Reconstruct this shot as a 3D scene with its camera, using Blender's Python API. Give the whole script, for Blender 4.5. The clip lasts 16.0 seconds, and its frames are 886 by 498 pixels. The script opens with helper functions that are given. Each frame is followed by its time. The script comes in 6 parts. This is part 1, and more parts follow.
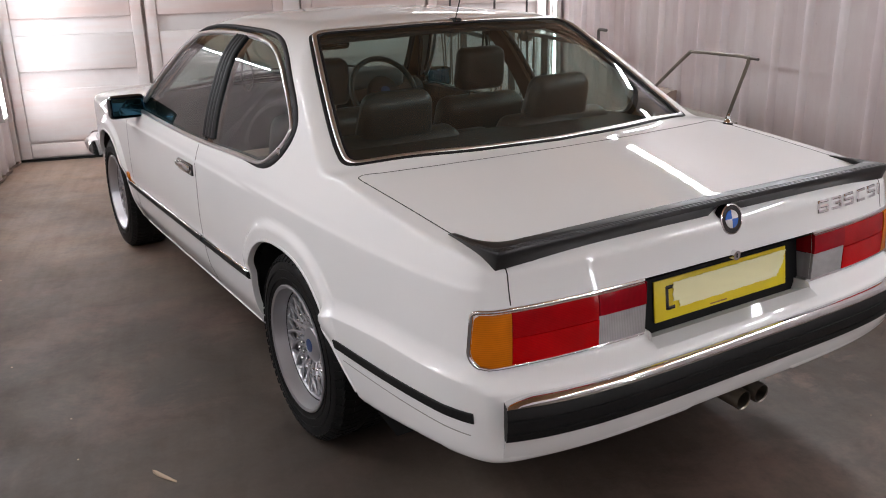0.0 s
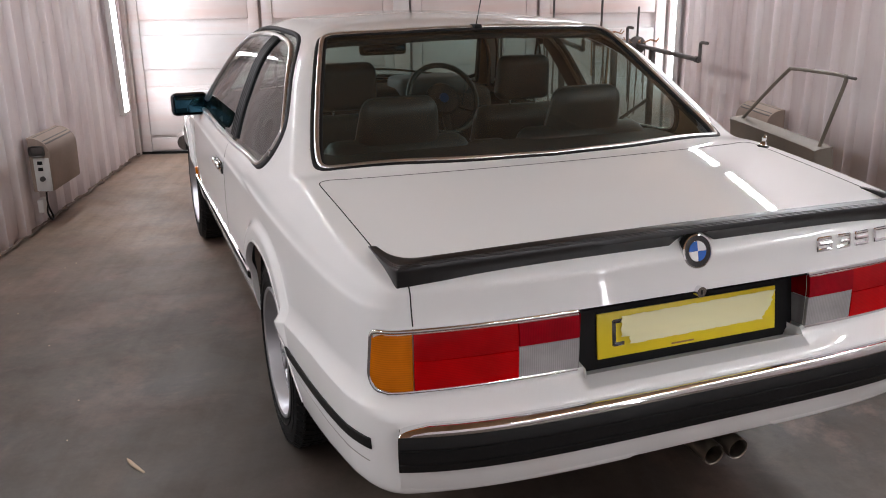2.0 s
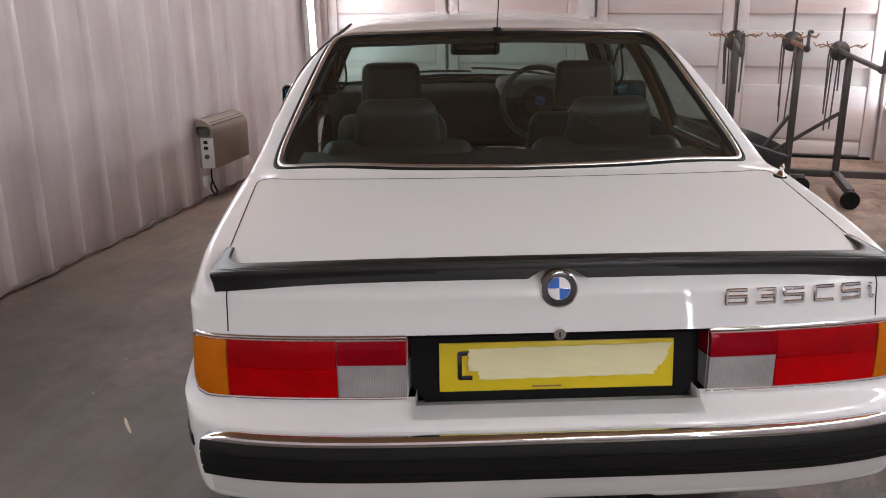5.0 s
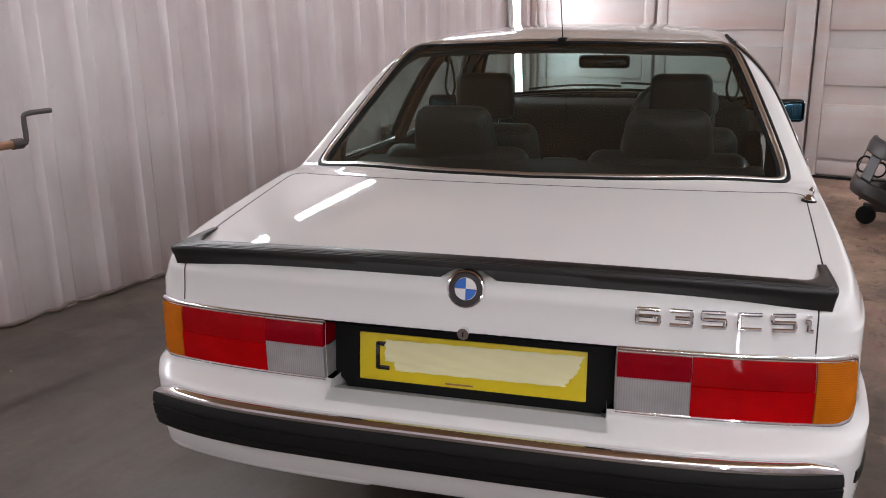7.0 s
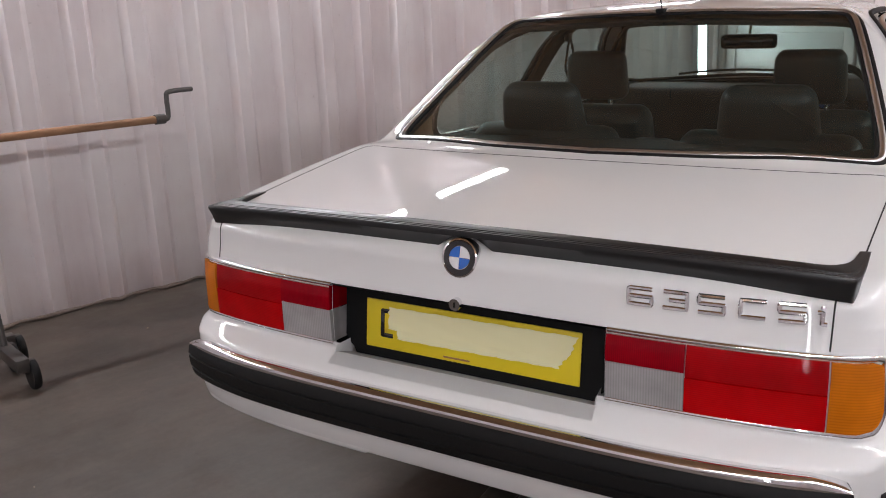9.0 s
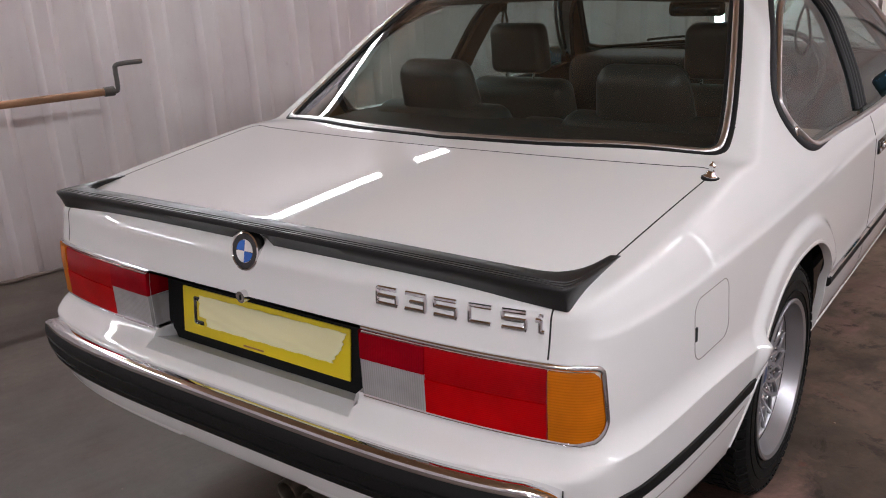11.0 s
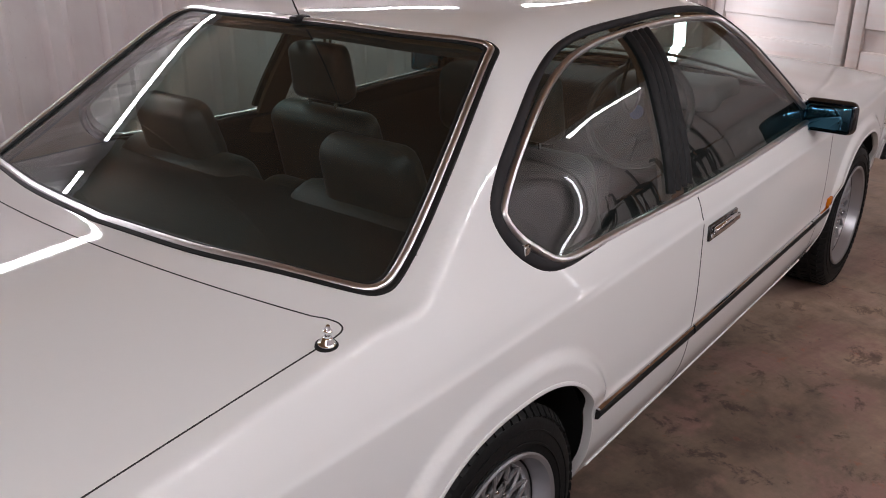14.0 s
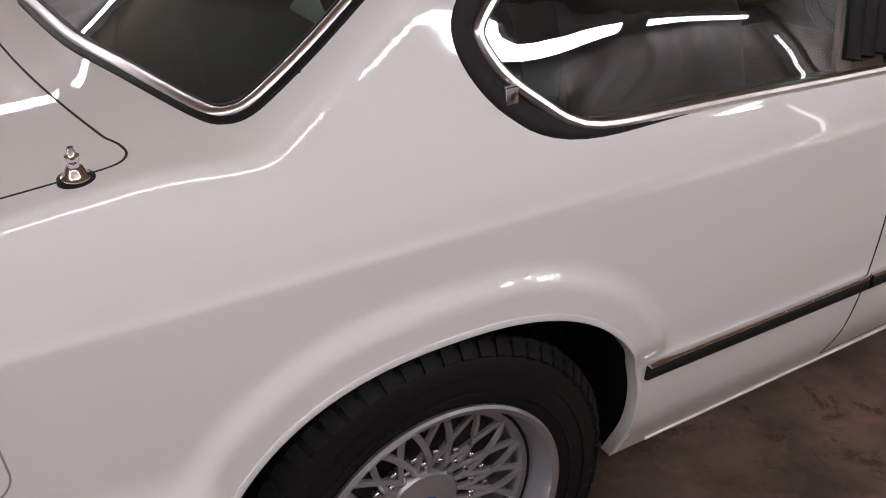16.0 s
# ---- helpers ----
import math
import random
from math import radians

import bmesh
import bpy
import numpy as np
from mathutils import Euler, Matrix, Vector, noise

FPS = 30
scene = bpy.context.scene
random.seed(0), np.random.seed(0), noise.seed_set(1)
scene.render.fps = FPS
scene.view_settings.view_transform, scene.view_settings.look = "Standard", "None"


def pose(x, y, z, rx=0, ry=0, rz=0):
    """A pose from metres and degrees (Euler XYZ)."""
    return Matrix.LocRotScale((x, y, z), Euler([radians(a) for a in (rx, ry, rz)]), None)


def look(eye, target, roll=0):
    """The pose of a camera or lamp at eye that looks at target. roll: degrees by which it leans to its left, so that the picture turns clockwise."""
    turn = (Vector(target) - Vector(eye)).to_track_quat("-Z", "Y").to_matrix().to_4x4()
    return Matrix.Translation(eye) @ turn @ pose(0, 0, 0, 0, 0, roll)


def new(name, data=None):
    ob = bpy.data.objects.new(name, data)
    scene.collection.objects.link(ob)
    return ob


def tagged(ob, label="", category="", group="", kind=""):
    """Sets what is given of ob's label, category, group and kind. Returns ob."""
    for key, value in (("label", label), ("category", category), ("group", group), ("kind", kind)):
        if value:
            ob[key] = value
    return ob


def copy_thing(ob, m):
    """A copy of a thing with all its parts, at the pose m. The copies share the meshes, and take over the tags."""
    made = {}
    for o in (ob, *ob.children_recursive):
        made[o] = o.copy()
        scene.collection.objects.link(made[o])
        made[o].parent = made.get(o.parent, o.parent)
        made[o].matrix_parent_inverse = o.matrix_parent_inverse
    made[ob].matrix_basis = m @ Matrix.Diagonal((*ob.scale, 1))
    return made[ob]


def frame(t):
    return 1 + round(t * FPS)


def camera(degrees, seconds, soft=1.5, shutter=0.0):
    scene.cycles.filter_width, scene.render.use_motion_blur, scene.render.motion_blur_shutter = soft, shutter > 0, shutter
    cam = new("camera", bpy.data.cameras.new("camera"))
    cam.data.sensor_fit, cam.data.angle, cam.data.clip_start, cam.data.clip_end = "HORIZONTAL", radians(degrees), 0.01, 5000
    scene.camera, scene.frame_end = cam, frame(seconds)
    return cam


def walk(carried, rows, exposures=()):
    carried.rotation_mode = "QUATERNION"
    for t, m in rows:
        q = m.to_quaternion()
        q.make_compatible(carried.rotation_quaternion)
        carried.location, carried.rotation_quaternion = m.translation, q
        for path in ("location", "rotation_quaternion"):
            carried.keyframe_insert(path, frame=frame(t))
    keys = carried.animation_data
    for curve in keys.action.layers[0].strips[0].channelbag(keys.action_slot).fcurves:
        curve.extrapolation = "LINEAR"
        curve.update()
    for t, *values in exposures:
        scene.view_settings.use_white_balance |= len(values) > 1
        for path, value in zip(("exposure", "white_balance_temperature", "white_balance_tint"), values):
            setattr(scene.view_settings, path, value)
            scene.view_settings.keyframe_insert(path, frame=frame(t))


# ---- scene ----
cam = camera(54.4, 16.0, 1.0)
PATH = [
    (0, (-1.799, -1.468, 1.513), (-0.802, 0.15, 0.892), -1.4),
    (0.5, (-1.632, -1.544, 1.517), (-0.698, 0.114, 0.901), -1.1),
    (1, (-1.534, -1.613, 1.527), (-0.654, 0.08, 0.927), -1.3),
    (1.5, (-1.429, -1.628, 1.516), (-0.627, 0.106, 0.926), -1.3),
    (2, (-1.258, -1.612, 1.481), (-0.577, 0.172, 0.887), -0.7),
    (2.5, (-1.107, -1.601, 1.485), (-0.494, 0.205, 0.88), -0.9),
    (3, (-1.005, -1.606, 1.483), (-0.476, 0.222, 0.867), -1.0),
    (3.5, (-0.836, -1.656, 1.486), (-0.449, 0.206, 0.867), -0.6),
    (4, (-0.649, -1.741, 1.497), (-0.366, 0.142, 0.885), -0.5),
    (6.5, (0.238, -1.688, 1.494), (-0.131, 0.191, 0.915), -0.8),
    (7, (0.452, -1.71, 1.459), (-0.091, 0.134, 0.906), -1.0),
    (7.5, (0.561, -1.702, 1.406), (-0.082, 0.115, 0.874), -1.5),
    (8, (0.643, -1.659, 1.361), (-0.127, 0.111, 0.837), -1.9),
    (10.5, (1.252, -1.193, 1.369), (0.099, 0.325, 0.765), -2.5),
    (11, (1.359, -1.135, 1.419), (0.225, 0.384, 0.783), -3.1),
    (11.5, (1.39, -1.069, 1.481), (0.322, 0.484, 0.812), -2.7),
    (12, (1.408, -0.952, 1.543), (0.381, 0.621, 0.855), -2.1),
    (12.5, (1.478, -0.819, 1.573), (0.427, 0.731, 0.874), -1.8),
    (13, (1.612, -0.611, 1.599), (0.488, 0.887, 0.898), -0.8),
    (13.5, (1.666, -0.402, 1.613), (0.514, 1.066, 0.892), -0.5),
    (14, (1.653, -0.181, 1.612), (0.502, 1.266, 0.849), -0.1),
    (14.5, (1.625, 0.005, 1.605), (0.482, 1.418, 0.77), 0.6),
    (15, (1.673, 0.223, 1.549), (0.444, 1.483, 0.6), 0.6),
    (15.5, (1.683, 0.441, 1.459), (0.331, 1.514, 0.449), 0.9),
    (16, (1.639, 0.567, 1.31), (0.134, 1.456, 0.338), -0.3),
]
EXPOSURES = [(0.0, 0.16, 6500, 11), (4.0, 0.18, 6500, 12), (6.5, 0.14, 6500, 13), (7.0, 0.12, 6500, 13), (8.0, 0.16, 6500, 13), (10.5, 0.14, 6500, 13), (11.0, 0.03, 6500, 14), (11.5, 0.07, 6550, 14), (12.5, -0.08, 6600, 14), (13.5, -0.29, 6600, 15), (14.5, -0.18, 6650, 16), (15.5, -0.27, 6750, 16), (16.0, -0.38, 6800, 17)]
walk(cam, [(t, look(eye, target, roll)) for t, eye, target, roll in PATH], EXPOSURES)


# world, lamps' strength and exposure
world = bpy.data.worlds.new("world")
scene.world = world
world.use_nodes = True
world.node_tree.nodes["Background"].inputs[0].default_value = (0.9, 0.95, 1.0, 1)
world.node_tree.nodes["Background"].inputs[1].default_value = 0.02
TUBE = 70.0


# ---- materials ----
def material(name, base=(0.8, 0.8, 0.8), rough=0.5, metal=0.0, coat=0.0, spec=0.5):
    m = bpy.data.materials.new(name)
    m.use_nodes = True
    b = m.node_tree.nodes["Principled BSDF"]
    b.inputs["Base Color"].default_value = (*base, 1)
    b.inputs["Roughness"].default_value = rough
    b.inputs["Metallic"].default_value = metal
    b.inputs["Coat Weight"].default_value = coat
    b.inputs["Coat Roughness"].default_value = 0.03
    b.inputs["Specular IOR Level"].default_value = spec
    return m, m.node_tree.nodes, m.node_tree.links, b


def noise_node(nodes, links, scale, detail=4.0, rough=0.55, coord="Object", stretch=None, distort=0.0):
    tc = nodes.new("ShaderNodeTexCoord")
    n = nodes.new("ShaderNodeTexNoise")
    n.inputs["Scale"].default_value = scale
    n.inputs["Detail"].default_value = detail
    n.inputs["Roughness"].default_value = rough
    n.inputs["Distortion"].default_value = distort
    if stretch:
        mp = nodes.new("ShaderNodeMapping")
        mp.inputs["Scale"].default_value = stretch
        links.new(tc.outputs[coord], mp.inputs["Vector"])
        links.new(mp.outputs[0], n.inputs["Vector"])
    else:
        links.new(tc.outputs[coord], n.inputs["Vector"])
    return n


def ramp(nodes, links, src, stops):
    r = nodes.new("ShaderNodeValToRGB")
    while len(r.color_ramp.elements) < len(stops):
        r.color_ramp.elements.new(0.5)
    for e, (p, c) in zip(r.color_ramp.elements, stops):
        e.position, e.color = p, (*c, 1) if len(c) == 3 else c
    links.new(src, r.inputs[0])
    return r


def mix(nodes, links, kind, fac, a, b):
    n = nodes.new("ShaderNodeMix")
    n.data_type, n.blend_type = "RGBA", kind
    for k, v in ((0, fac), (6, a), (7, b)):
        if hasattr(v, "is_output"):
            links.new(v, n.inputs[k])
        else:
            n.inputs[k].default_value = v if k == 0 else (*v, 1)
    return n.outputs[2]


def bump(nodes, links, b, src, strength, dist=0.002):
    n = nodes.new("ShaderNodeBump")
    n.inputs["Strength"].default_value, n.inputs["Distance"].default_value = strength, dist
    links.new(src, n.inputs["Height"])
    links.new(n.outputs[0], b.inputs["Normal"])


def simple(name, base, rough=0.5, metal=0.0, coat=0.0, grain=0.0, gscale=60.0, var=0.15, spec=0.5):
    """A plain surface with slight variation of tone and fine grain."""
    m, n, l, b = material(name, base, rough, metal, coat, spec)
    big = noise_node(n, l, 3.0, 3)
    r = ramp(n, l, big.outputs[0], ((0.25, tuple(c * (1 - var) for c in base)), (0.75, tuple(min(1, c * (1 + var)) for c in base))))
    l.new(r.outputs[0], b.inputs["Base Color"])
    fine = noise_node(n, l, gscale, 5)
    rr = n.new("ShaderNodeMapRange")
    rr.inputs[3].default_value, rr.inputs[4].default_value = rough * 0.8, min(1, rough * 1.2)
    l.new(fine.outputs[0], rr.inputs[0])
    l.new(rr.outputs[0], b.inputs["Roughness"])
    if grain:
        bump(n, l, b, fine.outputs[0], grain)
    return m


def paint_material():
    m, n, l, b = material("white_car_paint", (0.78, 0.772, 0.76), 0.5, 0.0, 1.0, 0.0)
    big = noise_node(n, l, 1.4, 2)
    l.new(ramp(n, l, big.outputs[0], ((0.3, (0.77, 0.76, 0.748)), (0.7, (0.80, 0.792, 0.78)))).outputs[0], b.inputs["Base Color"])
    b.inputs["Coat Roughness"].default_value = 0.025
    peel = noise_node(n, l, 90.0, 2)
    bump(n, l, b, peel.outputs[0], 0.02, 0.001)
    return m


def wall_material():
    m, n, l, b = material("painted_corrugated_steel", (0.6, 0.55, 0.55), 0.55)
    streak = noise_node(n, l, 1.0, 5, 0.6, stretch=(3.5, 3.5, 0.6))
    cloud = noise_node(n, l, 1.3, 4, 0.6)
    pits = noise_node(n, l, 45.0, 5, 0.7)
    c1 = ramp(n, l, streak.outputs[0], ((0.3, (0.70, 0.625, 0.63)), (0.55, (0.80, 0.745, 0.75)), (0.8, (0.86, 0.825, 0.82))))
    c2 = ramp(n, l, cloud.outputs[0], ((0.35, (0.85, 0.795, 0.80)), (0.65, (1, 1, 1))))
    c = mix(n, l, "MULTIPLY", 0.8, c1.outputs[0], c2.outputs[0])
    spots = ramp(n, l, pits.outputs[0], ((0.27, (0.45, 0.38, 0.36)), (0.36, (1, 1, 1))))
    c = mix(n, l, "MULTIPLY", 0.35, c, spots.outputs[0])
    # grime splashed along the foot of the wall
    tc = n.new("ShaderNodeTexCoord")
    sx = n.new("ShaderNodeSeparateXYZ")
    l.new(tc.outputs["Object"], sx.inputs[0])
    ad = n.new("ShaderNodeMath")
    ad.operation = "ADD"
    l.new(sx.outputs[2], ad.inputs[0])
    half = n.new("ShaderNodeMath")
    half.operation = "MULTIPLY"
    half.inputs[1].default_value = 0.35
    l.new(streak.outputs[0], half.inputs[0])
    l.new(half.outputs[0], ad.inputs[1])
    dirt = ramp(n, l, ad.outputs[0], ((0.18, (0.55, 0.50, 0.46)), (0.42, (1, 1, 1))))
    c = mix(n, l, "MULTIPLY", 0.35, c, dirt.outputs[0])
    l.new(c, b.inputs["Base Color"])
    bump(n, l, b, pits.outputs[0], 0.12, 0.002)
    return m


def door_material():
    m, n, l, b = material("painted_container_door", (0.7, 0.66, 0.65), 0.5)
    cloud = noise_node(n, l, 1.6, 5, 0.6)
    band = noise_node(n, l, 1.0, 4, 0.6, stretch=(0.6, 0.6, 7.0))
    pits = noise_node(n, l, 40.0, 5, 0.7)
    c1 = ramp(n, l, cloud.outputs[0], ((0.3, (0.61, 0.575, 0.565)), (0.7, (0.72, 0.69, 0.68))))
    c2 = ramp(n, l, band.outputs[0], ((0.42, (1, 1, 1)), (0.62, (1, 0.84, 0.80)), (0.75, (1, 0.76, 0.70))))
    c = mix(n, l, "MULTIPLY", 0.75, c1.outputs[0], c2.outputs[0])
    spots = ramp(n, l, pits.outputs[0], ((0.24, (0.5, 0.44, 0.42)), (0.32, (1, 1, 1))))
    c = mix(n, l, "MULTIPLY", 0.3, c, spots.outputs[0])
    l.new(c, b.inputs["Base Color"])
    bump(n, l, b, pits.outputs[0], 0.1, 0.002)
    return m


def floor_material():
    m, n, l, b = material("dusty_concrete_floor", (0.2, 0.16, 0.14), 0.6)
    cloud = noise_node(n, l, 0.9, 7, 0.64, distort=0.3)
    mid = noise_node(n, l, 3.2, 6, 0.65, distort=0.4)
    fine = noise_node(n, l, 38.0, 6, 0.7)
    pink = noise_node(n, l, 2.1, 7, 0.7, distort=0.3)
    c1 = ramp(n, l, cloud.outputs[0], ((0.3, (0.040, 0.030, 0.0235)), (0.52, (0.068, 0.052, 0.041)), (0.75, (0.102, 0.079, 0.063))))
    c2 = ramp(n, l, mid.outputs[0], ((0.28, (0.5, 0.47, 0.46)), (0.42, (0.92, 0.92, 0.92)), (0.7, (1.08, 1.06, 1.05))))
    c = mix(n, l, "MULTIPLY", 0.85, c1.outputs[0], c2.outputs[0])
    # dark wet-looking blotches, brightened floor and pink overspray, strongest along the room's right-hand side
    tc = n.new("ShaderNodeTexCoord")
    sx = n.new("ShaderNodeSeparateXYZ")
    l.new(tc.outputs["Object"], sx.inputs[0])
    zone = n.new("ShaderNodeMapRange")
    zone.inputs[1].default_value, zone.inputs[2].default_value, zone.inputs[3].default_value, zone.inputs[4].default_value = 1.9, 3.1, 0.25, 1.0
    l.new(sx.outputs[0], zone.inputs[0])
    ahead = n.new("ShaderNodeMapRange")
    ahead.inputs[1].default_value, ahead.inputs[2].default_value, ahead.inputs[3].default_value, ahead.inputs[4].default_value = -5.7, -4.9, 0.25, 1.0
    l.new(sx.outputs[1], ahead.inputs[0])
    patch = n.new("ShaderNodeMath")
    patch.operation = "MULTIPLY"
    l.new(zone.outputs[0], patch.inputs[0])
    l.new(ahead.outputs[0], patch.inputs[1])
    # dust and light put into colour: pale by doors and behind car, dark between
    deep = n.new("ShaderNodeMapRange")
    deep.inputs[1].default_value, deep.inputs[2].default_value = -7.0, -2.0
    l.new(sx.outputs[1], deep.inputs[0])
    dust_lift = ramp(n, l, deep.outputs[0], ((0.0, (0.50, 0.50, 0.50)), (0.17, (0.47, 0.47, 0.47)), (0.36, (0.335, 0.335, 0.335)), (0.50, (0.36, 0.36, 0.36)), (0.70, (0.76, 0.75, 0.74)), (0.88, (1.26, 1.23, 1.20))))
    c = mix(n, l, "MULTIPLY", 1.0, c, dust_lift.outputs[0])
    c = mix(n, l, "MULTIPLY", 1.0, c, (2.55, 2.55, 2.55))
    blot = noise_node(n, l, 3.6, 8, 0.68, distort=0.25)
    b1 = ramp(n, l, blot.outputs[0], ((0.36, (1.05, 0.92, 0.86)), (0.47, (1.85, 1.7, 1.6)), (0.62, (2.55, 2.3, 2.18))))
    bw = n.new("ShaderNodeMath")
    bw.operation = "MULTIPLY"
    bw.inputs[1].default_value = 0.72
    l.new(patch.outputs[0], bw.inputs[0])
    c = mix(n, l, "MULTIPLY", bw.outputs[0], c, b1.outputs[0])
    c3 = ramp(n, l, pink.outputs[0], ((0.50, (0, 0, 0)), (0.62, (0.85, 0.85, 0.85))))
    pw = n.new("ShaderNodeMath")
    pw.operation = "MULTIPLY"
    l.new(c3.outputs[0], pw.inputs[0])
    l.new(patch.outputs[0], pw.inputs[1])
    c = mix(n, l, "MIX", pw.outputs[0], c, (0.29, 0.165, 0.14))
    # crusted dark scabs of old paint among the overspray
    scab = noise_node(n, l, 7.5, 9, 0.74, distort=0.5)
    sc = ramp(n, l, scab.outputs[0], ((0.37, (0.42, 0.40, 0.40)), (0.44, (1, 1, 1))))
    c = mix(n, l, "MULTIPLY", patch.outputs[0], c, sc.outputs[0])
    rust = noise_node(n, l, 11.0, 8, 0.72)
    rs = ramp(n, l, rust.outputs[0], ((0.60, (1, 1, 1)), (0.68, (1.25, 0.78, 0.68))))
    c = mix(n, l, "MULTIPLY", patch.outputs[0], c, rs.outputs[0])
    # broom and drag streaks
    drag = noise_node(n, l, 1.0, 5, 0.6, stretch=(16.0, 1.1, 1.0))
    c5 = ramp(n, l, drag.outputs[0], ((0.34, (0.82, 0.80, 0.79)), (0.6, (1.07, 1.07, 1.07))))
    c = mix(n, l, "MULTIPLY", 0.6, c, c5.outputs[0])
    c4 = ramp(n, l, fine.outputs[0], ((0.3, (0.82, 0.82, 0.82)), (0.7, (1.1, 1.1, 1.1))))
    c = mix(n, l, "MULTIPLY", 0.7, c, c4.outputs[0])
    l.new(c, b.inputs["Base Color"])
    l.new(ramp(n, l, mid.outputs[0], ((0.3, (0.42, 0.42, 0.42)), (0.7, (0.7, 0.7, 0.7)))).outputs[0], b.inputs["Roughness"])
    bump(n, l, b, fine.outputs[0], 0.25, 0.003)
    return m


def glass_material(name, tint, rough=0.0, dust_lift=0.008):
    """Thin tinted pane: it lets light through along a straight line and mirrors a little."""
    m = bpy.data.materials.new(name)
    m.use_nodes = True
    n, l = m.node_tree.nodes, m.node_tree.links
    n.remove(n["Principled BSDF"])
    tr = n.new("ShaderNodeBsdfTransparent")
    tr.inputs[0].default_value = (*tint, 1)
    gl = n.new("ShaderNodeBsdfGlossy")
    gl.inputs["Roughness"].default_value = rough
    fr = n.new("ShaderNodeLayerWeight")
    fr.inputs[0].default_value = 0.5
    pw = n.new("ShaderNodeMath")
    pw.operation = "POWER"
    pw.inputs[1].default_value = 4.5
    ml = n.new("ShaderNodeMath")
    ml.operation = "MULTIPLY_ADD"
    ml.inputs[1].default_value, ml.inputs[2].default_value = 0.85, 0.12
    l.new(fr.outputs["Facing"], pw.inputs[0])
    l.new(pw.outputs[0], ml.inputs[0])
    ms = n.new("ShaderNodeMixShader")
    l.new(ml.outputs[0], ms.inputs[0])
    # a film of dust on the pane, tinted teal to add a hazy veil
    du = n.new("ShaderNodeBsdfDiffuse")
    du.inputs[0].default_value = (0.30, 0.56, 0.54, 1)
    film_ = n.new("ShaderNodeMixShader")
    film_.inputs[0].default_value = dust_lift
    l.new(tr.outputs[0], film_.inputs[1])
    l.new(du.outputs[0], film_.inputs[2])
    l.new(film_.outputs[0], ms.inputs[1])
    l.new(gl.outputs[0], ms.inputs[2])
    l.new(ms.outputs[0], n["Material Output"].inputs[0])
    return m


def lens_material(name, base, ribs=(0, 0, 0), rough=0.12):
    """Coloured lamp plastic with fine moulded ribs."""
    m, n, l, b = material(name, base, rough, 0.0, 0.0, 0.22)
    b.inputs["Transmission Weight"].default_value = 0.0
    b.inputs["Subsurface Weight"].default_value = 0.0
    fine = noise_node(n, l, 14.0, 3)
    l.new(ramp(n, l, fine.outputs[0], ((0.3, tuple(c * 0.75 for c in base)), (0.7, base))).outputs[0], b.inputs["Base Color"])
    if any(ribs):
        tc = n.new("ShaderNodeTexCoord")
        mp = n.new("ShaderNodeMapping")
        mp.inputs["Scale"].default_value = ribs
        w = n.new("ShaderNodeTexWave")
        w.inputs["Scale"].default_value = 1.0
        w.bands_direction = "DIAGONAL"
        l.new(tc.outputs["Object"], mp.inputs[0])
        l.new(mp.outputs[0], w.inputs[0])
        bump(n, l, b, w.outputs[1], 0.05, 0.001)
        # bands darken the colour where shade would lie between the ribs
        tone = ramp(n, l, w.outputs[1], ((0.0, (0.62, 0.62, 0.62)), (0.6, (1, 1, 1))))
        base_link = b.inputs["Base Color"].links[0].from_socket
        l.new(mix(n, l, "MULTIPLY", 0.42, base_link, tone.outputs[0]), b.inputs["Base Color"])
    return m


def emit_material(name, colour, strength):
    m = bpy.data.materials.new(name)
    m.use_nodes = True
    n, l = m.node_tree.nodes, m.node_tree.links
    n.remove(n["Principled BSDF"])
    e = n.new("ShaderNodeEmission")
    e.inputs[0].default_value, e.inputs[1].default_value = (*colour, 1), strength
    l.new(e.outputs[0], n["Material Output"].inputs[0])
    return m


PAINT = paint_material()
WALL, DOORS, FLOOR = wall_material(), door_material(), floor_material()
CEIL = simple("brown_stained_ceiling_board", (0.33, 0.18, 0.085), 0.7, grain=0.2, var=0.12)
CHROME = simple("chrome", (0.82, 0.82, 0.83), 0.07, 1.0, gscale=30, var=0.03)
ALLOY = simple("polished_window_frame_alloy", (0.78, 0.77, 0.77), 0.3, 1.0, gscale=40, var=0.04)
SATIN = simple("silver_wheel_paint", (0.44, 0.44, 0.46), 0.32, 0.75, 0.4, gscale=80, var=0.06)
RUBBER = simple("black_rubber", (0.012, 0.0115, 0.0115), 0.55, grain=0.1, gscale=160, spec=0.18)
TYRE = simple("tyre_rubber", (0.0085, 0.0082, 0.0082), 0.6, spec=0.2, grain=0.15, gscale=120, var=0.3)
PLASTIC = simple("black_plastic", (0.007, 0.007, 0.0075), 0.55, gscale=220, spec=0.18)
TRIMGREY = simple("dark_grey_window_seal", (0.018, 0.0165, 0.018), 0.65, spec=0.25)
# colours that carry the shade inside gaps and notches of the bodywork
GAP = simple("black_gap_shade", (0.02, 0.02, 0.02), 0.9)
FINEGAP = simple("faint_gap_shade", (0.30, 0.28, 0.27), 0.9)
SPOILER = simple("satin_black_rubber", (0.012, 0.012, 0.0125), 0.36, gscale=200, spec=0.5)
HEADLINER = simple("tan_headliner_cloth", (0.20, 0.12, 0.058), 0.9, grain=0.3, gscale=250)
PILLAR = simple("brown_pillar_cloth", (0.075, 0.042, 0.024), 0.9, grain=0.2, gscale=250)
CABIN = simple("charcoal_cabin_trim", (0.013, 0.0135, 0.013), 0.7, spec=0.3)
